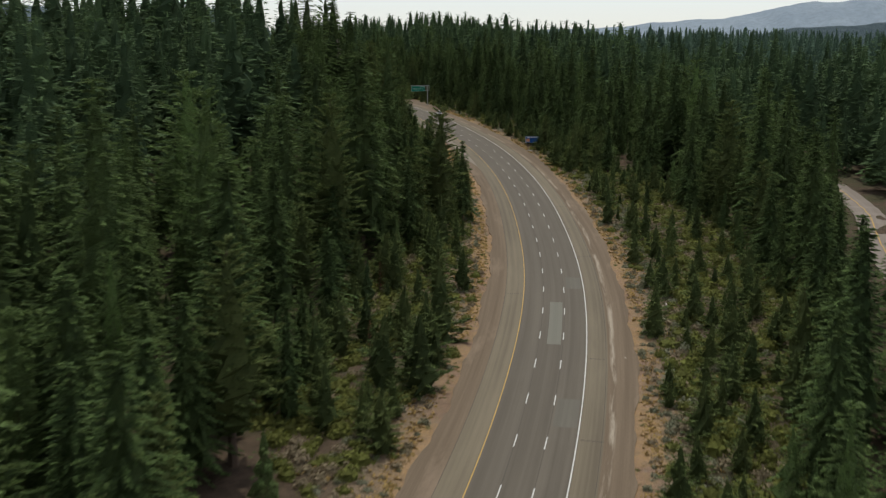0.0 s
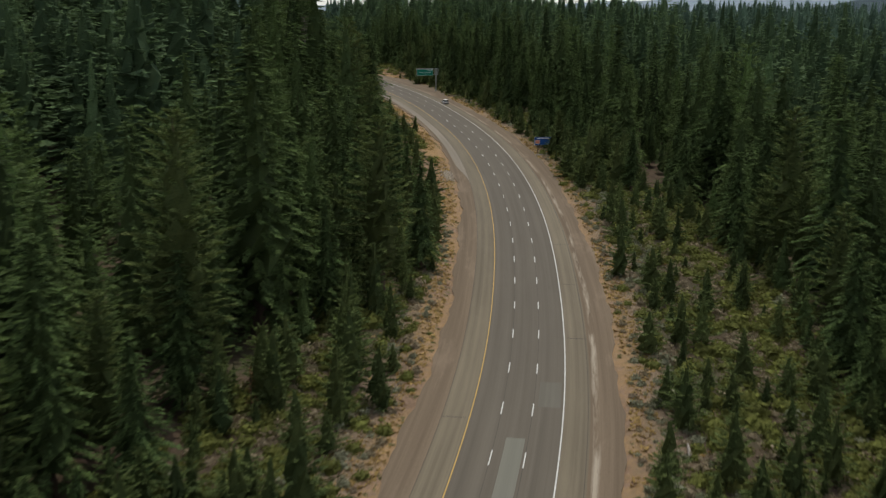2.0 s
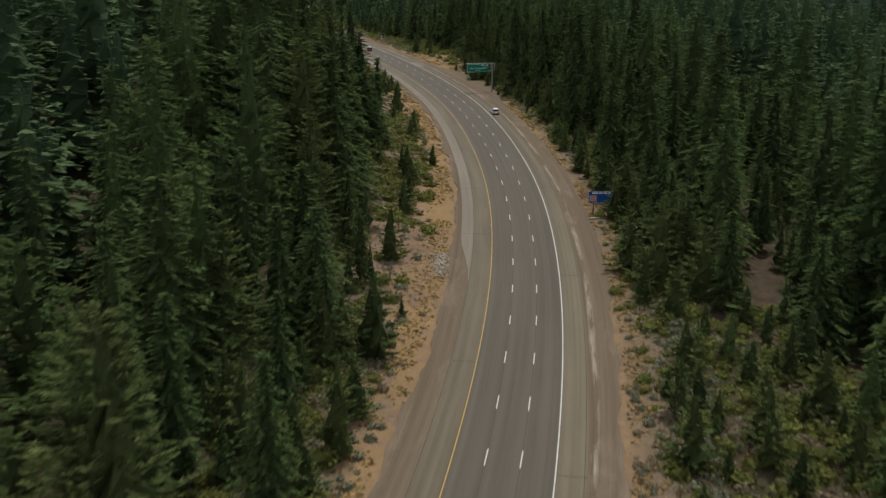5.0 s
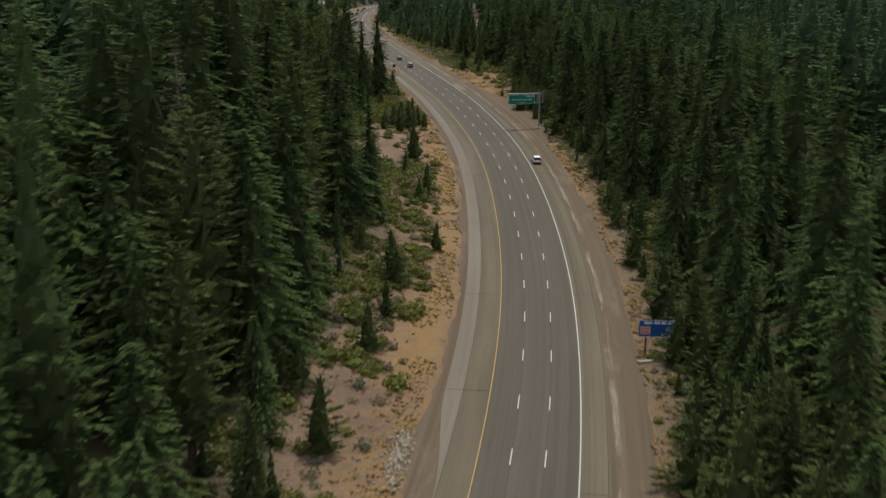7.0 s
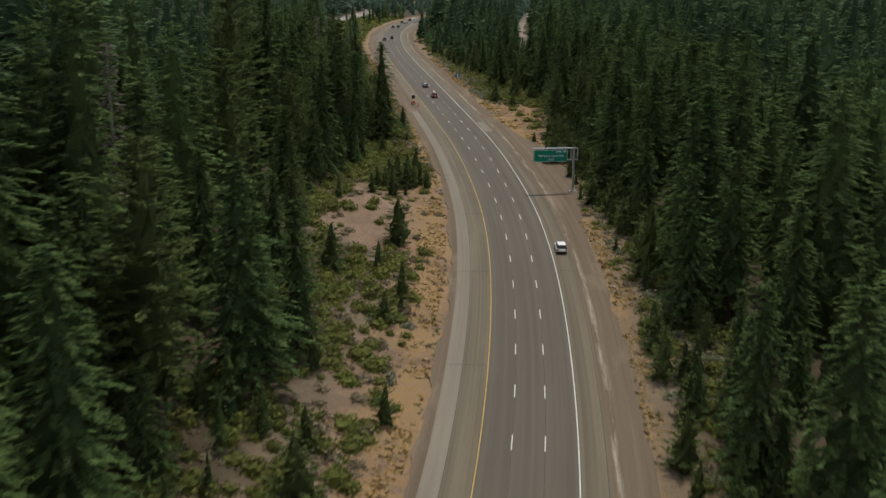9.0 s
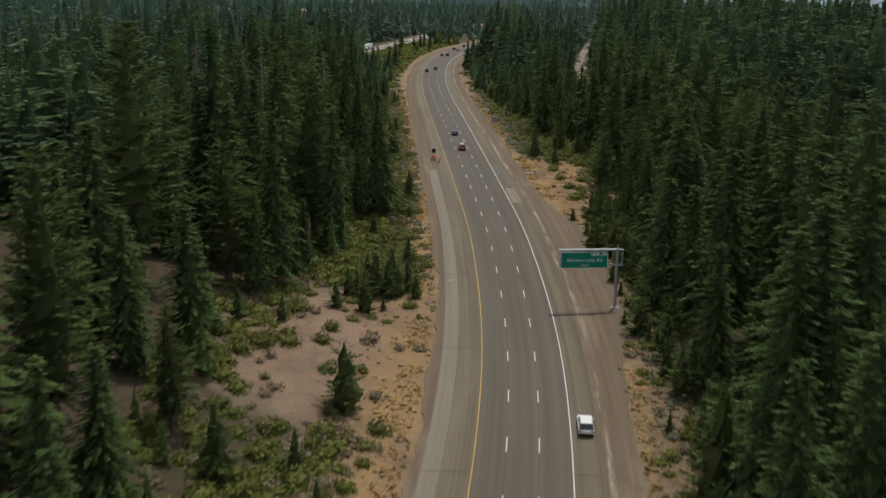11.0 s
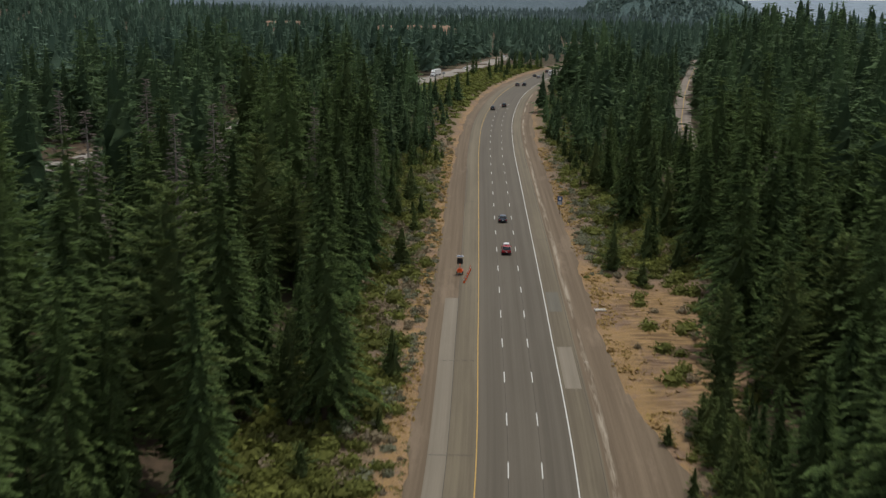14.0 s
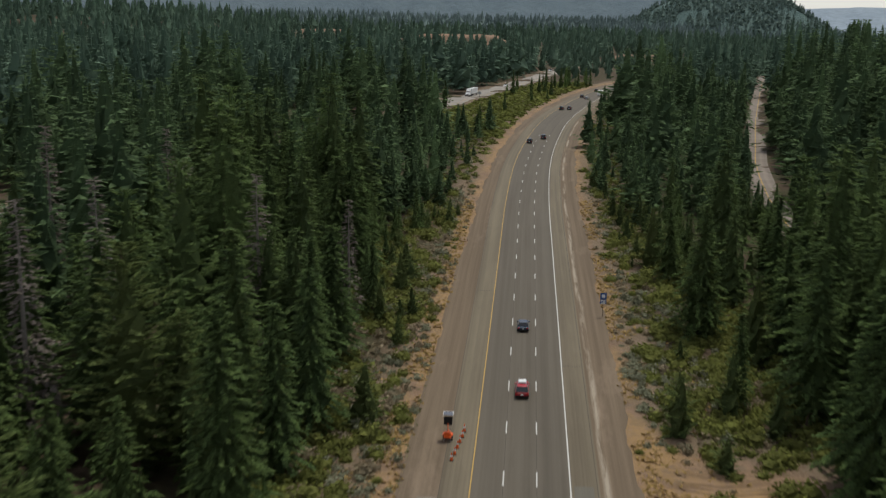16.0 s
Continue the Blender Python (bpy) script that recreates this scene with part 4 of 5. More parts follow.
# ---- brush, straw and stones ----
def shrub(rng, leaves, squat=0.6, leaf=0.16, core=1.0, rings=4, around=9):
    """A lumpy dome 1 across with small leaves standing out of it: verts, triangles, tint."""
    lump = rng.normal(0, 1, (5, 3)) * (1, 1, 0.6)
    lump /= np.linalg.norm(lump, axis=1)[:, None]

    def reach(n):
        return 0.36 + 0.11 * float(np.max(np.exp(-6 * np.sum((lump - n) ** 2, 1)))) + rng.normal(0, 0.015)

    V, F, T = [], [], []
    for i in range(rings):
        for k in range(around):
            e, a = 1.45 * i / (rings - 1) - 0.1, 6.283 * (k + 0.5 * (i % 2)) / around
            n = np.array((math.cos(a) * math.cos(e), math.sin(a) * math.cos(e), math.sin(e)))
            V.append(n * reach(n) * core)
            T.append(0.35 + 0.3 * rng.random())
    for i in range(rings - 1):
        for k in range(around):
            p, q = i * around + k, i * around + (k + 1) % around
            F += [(p, q, q + around), (p, q + around, p + around)]
    for _ in range(leaves):
        a, e = rng.uniform(0, 6.283), math.asin(rng.uniform(-0.1, 1))
        n = np.array((math.cos(a) * math.cos(e), math.sin(a) * math.cos(e), math.sin(e)))
        p = n * (reach(n) * rng.uniform(core, 1.0) + rng.uniform(-0.03, 0.05))
        u = np.cross(n, rng.normal(0, 1, 3))
        u /= np.linalg.norm(u)
        w = np.cross(n, u)
        size = leaf * rng.uniform(0.6, 1.3)
        up = n * rng.uniform(0.1, 0.9) * size
        k = len(V)
        V += [p - u * size * 0.6, p + u * size * 0.6, p + w * size * 0.8 + up]
        F.append((k, k + 1, k + 2))
        T += [0.35 + 0.3 * rng.random()] * 2 + [0.55 + 0.35 * rng.random()]
    V = np.array(V) * (1.1, 1.1, squat * 1.15)
    V[:, 2] = np.maximum(V[:, 2], -0.03)
    return V, np.array(F), np.array(T)


BUSHES = [shrub(rng, 260, s, 0.07, 0.82) for s in (0.75, 0.9, 1.05)]
THICKET = [shrub(rng, 84, s, 0.10, 0.75, 3, 7) for s in (0.75, 0.9, 1.05)]
LOOSE = [shrub(rng, 54, s, 0.13, 0.66, 3, 6) for s in (0.7, 0.85, 1.0)]
SMALL_BUSH = [shrub(rng, 30, s, 0.22, 0.9, 3, 6) for s in (0.55, 0.8)]
TWIGGY = [shrub(rng, 130, s, 0.13, 0.62) for s in (0.7, 0.85, 1.0)]
kinds = (("manzanita_bush", MANZANITA, "low olive-green manzanita bush on dry soil"), ("sagebrush", SAGE, "grey-green sagebrush on dry soil"), ("dry_bush", DRY_BRUSH, "brown dry twiggy bush on dry soil"))
bush_models = {n: [mesh_of(n, *b[:2], mat, b[2]) for b in (BUSHES if mat == MANZANITA else TWIGGY)] for n, mat, _ in kinds}


def brush_mix(y, d):
    """Weights of green, grey and brown brush by place along the way."""
    a = np.abs(d)
    sage = np.where(d > 0, np.interp(y, [100, 150, 260, 300, 420, 480, 590, 610, 660], [.75, .7, .55, .3, .5, .5, .1, .7, .5]), np.interp(y, [100, 200, 280, 330, 480, 560, 640], [.2, .4, .5, .15, .1, .25, .4])) * np.clip(1.5 - (a - 15) / 8, 0.05, 1)
    green = np.where(d > 0, 0.55, np.interp(y, [100, 300, 340, 480, 660], [.5, .55, .7, .9, .6])) * np.clip((a - 13) / 8, 0.1, 1)
    dry = np.where(d < 0, np.interp(y, [480, 505, 560, 600], [.42, .16, .2, .42]), np.interp(y, [600, 615, 670, 700], [.42, .18, .18, .42]))
    return green, sage, dry


bx, by = scatter(rng, 30, 270, 60, 800, 1.95)
bd = off_road(bx, by)
ba = np.abs(bd)
edge = edge_of(by, bd)
cover = np.where(bd > 0, np.interp(by, [80, 120, 240, 300, 380, 480, 530, 545, 604, 612, 690, 760], [1, 1.2, 1.2, 1, .7, .7, .6, .14, .14, 1, 1, .6]),
                 np.interp(by, [80, 130, 210, 285, 300, 312, 358, 400, 430, 510, 640, 760], [.7, .85, .95, .8, .35, .12, .75, .85, .8, 1, 1, .6]))
cover = np.where((bd < -28) & (by > 284) & (by < 345), 0.7, cover)
cover = np.where((bd < 0) & (bd > -27) & (by > 308) & (by < 342), 0.30, cover)
cover = np.where((bd < 0) & (by > 442) & (by < 496), 0.10 + 0.5 * smooth(-30, -36, bd), cover)
cover = cover * (0.12 + 0.88 * smooth(-1.5, 1.5, ba - np.where(bd < 0, np.interp(by, [90, 250, 300, 340, 480, 505, 700], [14.2, 14.4, 16.5, 18.0, 17.0, 14.4, 14.6]), np.interp(by, [90, 250, 300, 500, 545, 605, 612], [14.2, 14.3, 15.5, 16.5, 20, 20, 15.5])))) * (0.7 + 0.5 * (bumps(bx * 0.6, by * 0.6) > -0.15))
ok = (ba > 14.0 + pull_in(by, bd)) & (ba < edge + 7) & (rng.random(len(bx)) < cover)
bx, by, bd, ba = bx[ok], by[ok], bd[ok], ba[ok]
g, sg, dr = brush_mix(by, bd)
roll = rng.random(len(bx)) * (g + sg + dr)
which = np.where(roll < g, 0, np.where(roll < g + sg, 1, 2))
size = np.where(which == 0, rng.uniform(1.6, 4.2, len(bx)), rng.uniform(1.1, 2.8, len(bx))) * np.where(ba < 17, 0.72, 1.0) * np.where(ba > 17.5, 1.2, 1.0) * np.where((bd < 0) & (by > 500), 1.2, 1.0)
single = np.zeros(len(bx), bool)
single[np.argsort(ba + rng.uniform(0, 5, len(bx)) + np.where((by > 90) & (by < 690), 0, 99))[:270]] = True
for i in np.nonzero(single)[0]:
    n, mat, words = kinds[which[i]]
    s = float(size[i])
    part_of = tagged(new(n, bush_models[n][int(rng.integers(0, 3))]), words, "shrub", "bushes along the verge")
    part_of.matrix_basis = place(float(bx[i]), float(by[i]), float(rng.uniform(0, 360)), 0.05) @ Matrix.Diagonal((s, s * float(rng.uniform(0.8, 1.2)), s, 1))
for k, (n, mat, words) in enumerate(kinds):
    m = ~single & (which == k)
    stand("brush_" + ("green", "grey", "dry")[k], THICKET if k == 0 else LOOSE, bx[m], by[m], size[m], mat, "thicket of " + words.split(" ", 1)[1].replace("bush on dry soil", "brush"), rng, 1.0, "shrubs")

# broad mounds of brush: middle, spread, number, least and greatest width
for kind, cx, cy, rx, ry, count, small, large in ((0, 169.0, 525.0, 6.0, 10.0, 20, 3.2, 5.6), (0, 217.0, 655.0, 6.5, 11.0, 22, 2.8, 5.2), (0, 214.5, 633.0, 4.0, 5.0, 7, 2.0, 3.6),
                                                  (1, 208.3, 632.0, 1.6, 11.0, 15, 1.8, 3.6), (0, 170.5, 479.5, 1.5, 1.2, 3, 1.6, 2.6), (0, 184.0, 604.0, 2.5, 12.0, 7, 2.6, 4.2)):
    n, mat, words = kinds[kind]
    for _ in range(count):
        px, py = cx + rx * float(rng.uniform(-1, 1)), cy + ry * float(rng.uniform(-1, 1))
        if abs(float(off_road(px, py))) < (18.0 if kind == 0 and px < road_x(py) else 15.0):
            continue
        s = float(rng.uniform(small, large))
        mound = tagged(new(n, bush_models[n][int(rng.integers(0, 3))]), "broad mound of " + words.split(" ", 1)[1].replace("bush on", "brush on"), "shrub", "bushes along the verge")
        mound.matrix_basis = place(px, py, float(rng.uniform(0, 360)), 0.05) @ Matrix.Diagonal((s, s * float(rng.uniform(0.8, 1.2)), s * 0.62, 1))

# median clearing far ahead
mx, my = scatter(rng, 130, 235, 880, 1180, 4.0)
m = (mx > OPPOSITE(my) + 12) & (off_road(mx, my) < -17)
mx, my = mx[m], my[m]
stand("brush_median", SMALL_BUSH, mx, my, rng.uniform(2.5, 5.5, len(mx)), MANZANITA, "green brush in the median clearing", rng, 1.0, "shrubs")
m = rng.random(len(mx)) < np.interp(my, [880, 960, 1000, 1180], [0.03, 0.012, 0.02, 0.12])
stand("median_trees", C_TREES, mx[m], my[m], rng.uniform(8, 15, m.sum()), NEEDLES, "scattered conifers in the median", rng, 1.1, "trees")

ux, uy = scatter(rng, 90, 262, 800, 1000, 3.4)
ud = np.abs(off_road(ux, uy))
m = (ud > 15.5) & (ud < 34) & (rng.random(len(ux)) < 0.75) & far_from_roads(ux, uy)
stand("brush_far", SMALL_BUSH, ux[m], uy[m], rng.uniform(1.4, 3.6, m.sum()), MANZANITA, "green brush between the road and far trees", rng, 1.0, "shrubs")

# straw along both verges
gx, gy = scatter(rng, 30, 250, 60, 760, 0.62)
gd = off_road(gx, gy)
ga = np.abs(gd)
patchy = bumps(gx * 1.3, gy * 1.3) + 0.5 * bumps(gx * 4, gy * 4)
ok = (ga > 13.6 + pull_in(gy, gd)) & (ga < 26) & (rng.random(len(gx)) < 0.8 * np.exp(-((ga - 14.6) / 2.6) ** 2) + 0.10) & (patchy > -0.45)
gx, gy = gx[ok], gy[ok]
blade = np.array([(-.5, 0, 0), (.5, 0.1, 0), (0.5, 0.5, 1.0), (0.1, -.5, 0), (-0.1, .5, 0), (-0.5, -0.2, 0.8), (.4, .3, 0), (-.4, -.3, 0), (0.1, 0.7, 0.9)])
stand("straw_grass", [(blade, np.arange(9).reshape(3, 3), np.tile([0.2, 0.2, 1.0], 3))], gx, gy, rng.uniform(0.14, 0.46, len(gx)), STRAW, "ochre dry grass along the verge", rng, 2.2, "grass")


# green weeds where the gutter drains
wy = np.concatenate([rng.uniform(320, 640, 900), rng.uniform(90, 320, 350), rng.uniform(90, 540, 500)])
way = np.repeat([-1.0, -1.0, 1.0], [900, 350, 500])
wx = road_x(wy) + way * (13.0 + rng.gamma(1.5, 0.5, len(wy))) * np.sqrt(1 + slant(wy) ** 2)
ok = (bumps(wx * 2, wy * 1.1) > -0.1) & (pull_in(wy, way) < 0.5)
stand("weeds", SMALL_BUSH, wx[ok], wy[ok], rng.uniform(0.25, 0.65, ok.sum()), WEEDS, "low olive-green weeds along the paving", rng, 1.3, "weeds")
px, py = scatter(rng, 40, 240, 80, 760, 2.4)
pd = off_road(px, py)
pd = np.abs(pd) - pull_in(py, pd)
ok = (pd > 14) & (pd < 24) & (rng.random(len(px)) < 0.22)
stand("dry_tufts", SMALL_BUSH, px[ok], py[ok], rng.uniform(0.25, 0.6, ok.sum()), DRY_BRUSH, "small dry tufts scattered over the verge", rng, 1.2, "grass")


def rock(rng):
    bm = bmesh.new()
    bmesh.ops.create_icosphere(bm, subdivisions=1, radius=0.5)
    k = rng.uniform(0.6, 1.1, 3)
    for v in bm.verts:
        v.co = Vector(v.co[i] * k[i] * rng.uniform(0.75, 1.15) for i in range(3))
    return bm


def bm_arrays(bm):
    bm.verts.index_update()
    V = np.array([v.co[:] for v in bm.verts])
    F = np.array([[v.index for v in f.verts] for f in bm.faces])
    bm.free()
    return V, F, np.random.default_rng(len(V)).uniform(0, 1, len(V))


ROCKS = [bm_arrays(rock(rng)) for _ in range(4)]
rock_meshes = [mesh_of("rock", *r[:2], STONE, r[2]) for r in ROCKS]
riprap = tagged(new("riprap"), "spill of pale broken rocks beside the shoulder", "rocks")
riprap.matrix_basis = place(143.5, 306)
for _ in range(230):
    s = float(rng.normal(0, 1)), float(rng.normal(0, 1))
    yy = 305.5 + s[1] * 3.4
    px = float(road_x(yy)) - 14.0 / 0.93 + s[0] * 0.7 - 0.04 * (yy - 305)
    r = float(rng.uniform(0.25, 0.75))
    m = riprap.matrix_basis.inverted() @ (place(px, yy, float(rng.uniform(0, 360)), -0.12 * r) @ Matrix.Diagonal((r, r, r, 1)))
    part("rock", rock_meshes[int(rng.integers(0, 4))], parent=riprap, m=m)
qx, qy = scatter(rng, 110, 150, 285, 340, 0.8)
qd = off_road(qx, qy)
ok = (qd < -19) & (qd > -34) & (rng.random(len(qx)) < 0.5)
stand("scree", ROCKS, qx[ok], qy[ok], rng.uniform(0.15, 0.5, ok.sum()), plain("brown_scree", (0.2, 0.145, 0.105), 0.95), "brown broken scree on the cut bank", rng, 1.2, "rocks")
for px, py in ((199.5, 421), (213, 487), (169.5, 477), (203, 566), (182, 500), (117, 160), (88, 128)):
    s = float(rng.uniform(0.7, 1.3))
    ob = tagged(new("boulder", rock_meshes[0]), "pale boulder lying on the verge", "rock", "boulders")
    ob.matrix_basis = place(px, py, px * 7, -0.15 * s) @ Matrix.Diagonal((s * 1.4, s, 0.6 * s, 1))


def log(length, r):
    bm = tube(r, r * 0.55, length, (0, 0, r * 0.9), "x", 9)
    for v in bm.verts:
        v.co.z += 0.05 * math.sin(v.co.x * 1.3)
    return bm


for px, py, turn, length in ((121, 138, -25, 9.0), (172, 626, 40, 5.0), (169, 633, 10, 6.5), (110, 148, 60, 5), (170, 620, 95, 5)):
    ob = tagged(part("fallen_log", log(length, 0.22), GREY_BARK), "bleached grey fallen log among brush", "log", "fallen logs")
    ob.matrix_basis = place(px, py, turn)

for px, py, turn, w in ((216.8, 488.0, 20, 2.4), (207.4, 590.0, 8, 1.9)):
    slab = part("concrete_slab", box(w, 1.1, 0.22, (0, 0, 0.08), 0.03), BEAM)
    tagged(slab, "pale concrete slab lying on the verge", "slab", "slabs on the verge").matrix_basis = place(px, py, turn)


def cabin():
    """A low house in the woods with a gabled roof."""
    house = tagged(new("cabin"), "pale low house with a grey roof in the woods", "house")
    part("wall", box(12, 8, 3.2, (0, 0, 1.6), 0.03), plain("pale_siding", (0.42, 0.40, 0.36), 0.8), house)
    bm = bmesh.new()
    v = [bm.verts.new(q) for q in ((-6.6, -4.6, 3.1), (6.6, -4.6, 3.1), (6.6, 4.6, 3.1), (-6.6, 4.6, 3.1), (-6.6, 0, 5.2), (6.6, 0, 5.2))]
    for f in ((0, 1, 5, 4), (2, 3, 4, 5), (0, 4, 3), (1, 2, 5), (3, 2, 1, 0)):
        bm.faces.new([v[k] for k in f])
    part("roof", bm, plain("grey_roofing", (0.30, 0.29, 0.28), 0.8), house)
    for wx in (-3.6, 0.6, 3.8):
        part("window", box(1.3, 0.06, 1.1, (wx, -4.02, 1.8)), GLASS, house)
    part("door", box(0.95, 0.06, 2.05, (-1.4, -4.02, 1.03)), BROWN_BARK, house)
    return house


cabin().matrix_basis = place(307, 318, 25)

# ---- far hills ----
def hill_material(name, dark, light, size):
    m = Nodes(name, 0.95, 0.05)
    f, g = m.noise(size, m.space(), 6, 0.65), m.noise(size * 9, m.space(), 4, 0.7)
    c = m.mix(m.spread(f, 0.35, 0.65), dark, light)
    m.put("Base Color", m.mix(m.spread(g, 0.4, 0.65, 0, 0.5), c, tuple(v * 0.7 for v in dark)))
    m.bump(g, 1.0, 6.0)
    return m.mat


def far_range(name, azimuths, rises, near_r, far_r, mat, label, rugged=1.0):
    """A range seen from the road: crest height by bearing (degrees right of ahead)."""
    az = np.arange(azimuths[0], azimuths[-1], 0.25)
    t = np.linspace(0, 1.25, 22)
    crest = np.interp(az, azimuths, rises)
    crest = crest + np.interp(az, azimuths, np.array(rises)) * (0.04 * np.sin(az * 0.9) + 0.015 * np.sin(az * 2.3 + 1))
    A, Tt = np.meshgrid(np.radians(az), t, indexing="ij")
    R = near_r + (far_r - near_r) * Tt
    X, Y = 150 + R * np.sin(A), 300 + R * np.cos(A)
    top = 70 + far_r * np.tan(np.radians(crest))[:, None]
    form = np.where(Tt < 1, smooth(0, 1, Tt) * 0.6 + 0.4 * Tt, 1 - (Tt - 1) * 1.5)
    rough = 1 + rugged * (0.10 * np.sin(A * 160 + Tt * 9) + 0.05 * np.sin(A * 410 - Tt * 17)) * Tt * (1 - np.clip(Tt, 0, 1)) * 2
    Z = -20 + (top + 20) * form * rough
    n, k = Z.shape
    idx = np.arange(n * k).reshape(n, k)
    faces = np.stack([idx[:-1, :-1], idx[1:, :-1], idx[1:, 1:], idx[:-1, 1:]], -1).reshape(-1, 4)
    me = mesh_of(name, np.stack([X, Y, Z], -1).reshape(-1, 3), faces, mat, smooth=True)
    return tagged(part(name, me), label, "hills", kind="structure")


# the blue air between is painted: each range carries haze in its base colours
far_range("backdrop_mountains", [8, 16, 25, 33, 37, 40, 44, 47.5, 55, 68], [0.4, 0.65, 0.6, 1.0, 1.3, 1.6, 2.25, 2.6, 2.4, 0.6], 3200, 4300, hill_material("haze_tinted_mountain", (0.215, 0.262, 0.305), (0.255, 0.302, 0.342), 0.004), "mountains coloured pale blue for summer haze")
far_range("backdrop_slope", [-75, -40, -20, 0, 5, 9, 14], [0.8, 2.0, 2.6, 2.0, 1.5, 0.9, 0.1], 2300, 4200, hill_material("haze_tinted_slope", (0.092, 0.122, 0.140), (0.118, 0.150, 0.166), 0.006), "forested mountain slope tinted grey-blue for haze")
far_range("backdrop_ridge", [39, 42, 45, 50, 56, 64], [-0.2, 0.35, 0.9, 1.15, 1.1, 0.2], 1700, 2300, hill_material("haze_tinted_ridge", (0.060, 0.085, 0.098), (0.088, 0.118, 0.126), 0.03), "dim wooded ridge before the mountains, tinted for haze")


def butte_z(x, y):
    u, v = (np.asarray(x) - 586) / 620, (np.asarray(y) - 2900) / 620
    lumps = 1 + 0.08 * np.sin(u * 9 + 2 * v) + 0.06 * np.sin(v * 13 - u * 7)
    return 8 + 136 * np.exp(-(np.hypot(u, v * 0.9) / 0.335) ** 2.4) * lumps


g = np.linspace(-620, 620, 49)
cu, cv = np.meshgrid(596 + g, 2900 + g)
idx = np.arange(49 * 49).reshape(49, 49)
butte_faces = np.stack([idx[:-1, :-1], idx[:-1, 1:], idx[1:, 1:], idx[1:, :-1]], -1).reshape(-1, 4)
# the butte's grey-green has distance haze mixed into the colour
butte = mesh_of("backdrop_butte", np.stack([cu, cv, butte_z(cu, cv)], -1).reshape(-1, 3), butte_faces, hill_material("haze_tinted_butte", (0.088, 0.132, 0.126), (0.122, 0.172, 0.150), 0.02), smooth=True)
tagged(part("backdrop_butte", butte), "rounded wooded butte tinted for haze", "hill", kind="structure")
tx, ty = scatter(rng, 276, 916, 2560, 2960, 10.5)
ok = (butte_z(tx, ty) > 30) & (bumps(tx * 0.2, ty * 0.2) > -0.7)
stand("butte_trees", TINY_TREES, tx[ok], ty[ok], rng.uniform(9, 19, ok.sum()), BUTTE_HAZE_NEEDLES, "conifers scattered over the butte, coloured for haze", rng, 1.5, "trees", butte_z)


# bare road cuts on the far plateau
def knoll(width, depth, height, seed):
    """A bare uneven mound with a steep worn face."""
    g = np.linspace(-1, 1, 25)
    u, v = np.meshgrid(g, g)
    rough = 0.10 * np.sin(u * 11 + seed) * np.sin(v * 9 + 2 * seed) + 0.07 * np.sin(u * 23 + v * 17 + seed)
    h = height * (smooth(1.0, 0.55, np.abs(u)) * smooth(1.0, 0.5, np.abs(v)) * (1 + rough) - 0.08)
    idx = np.arange(625).reshape(25, 25)
    quads = np.stack([idx[:-1, :-1], idx[:-1, 1:], idx[1:, 1:], idx[1:, :-1]], -1).reshape(-1, 4)
    return mesh_of("bare_cut", np.stack([u * width / 2, v * depth / 2, h], -1).reshape(-1, 3), quads, GROUND, smooth=True)


for k, (px, py, wide) in enumerate(CUTS):
    cut = tagged(part("bare_cut", knoll(wide * 1.3, 60, (8, 11, 6)[k], k)), "pale bare road cut among distant trees", "road cut", "road cuts")
    cut.matrix_basis = place(px, py, math.degrees(-math.atan2(px - 194, py - 492)), 1.0)

# ---- signs ----
def letters(text, size, mat, parent, at):
    """A centred line of raised lettering, each word a part of its own."""
    words = []
    for word in text.split():
        curve = bpy.data.curves.new("word", "FONT")
        curve.body, curve.size, curve.align_x, curve.align_y, curve.extrude, curve.space_character = word, size, "LEFT", "BOTTOM_BASELINE", 0.004, 1.08
        source = new("letters_source", curve)
        me = bpy.data.meshes.new_from_object(source.evaluated_get(bpy.context.evaluated_depsgraph_get()))
        bpy.data.objects.remove(source)
        me.materials.clear()
        me.materials.append(mat)
        words.append((me, max(v.co.x for v in me.vertices)))
    gap = 0.36 * size
    left = -(sum(w for _, w in words) + gap * (len(words) - 1)) / 2
    for me, wide in words:
        part("word", me, parent=parent, m=pose(at[0] + left, at[1], at[2] - 0.35 * size, 90, 0, 0))
        left += wide + gap


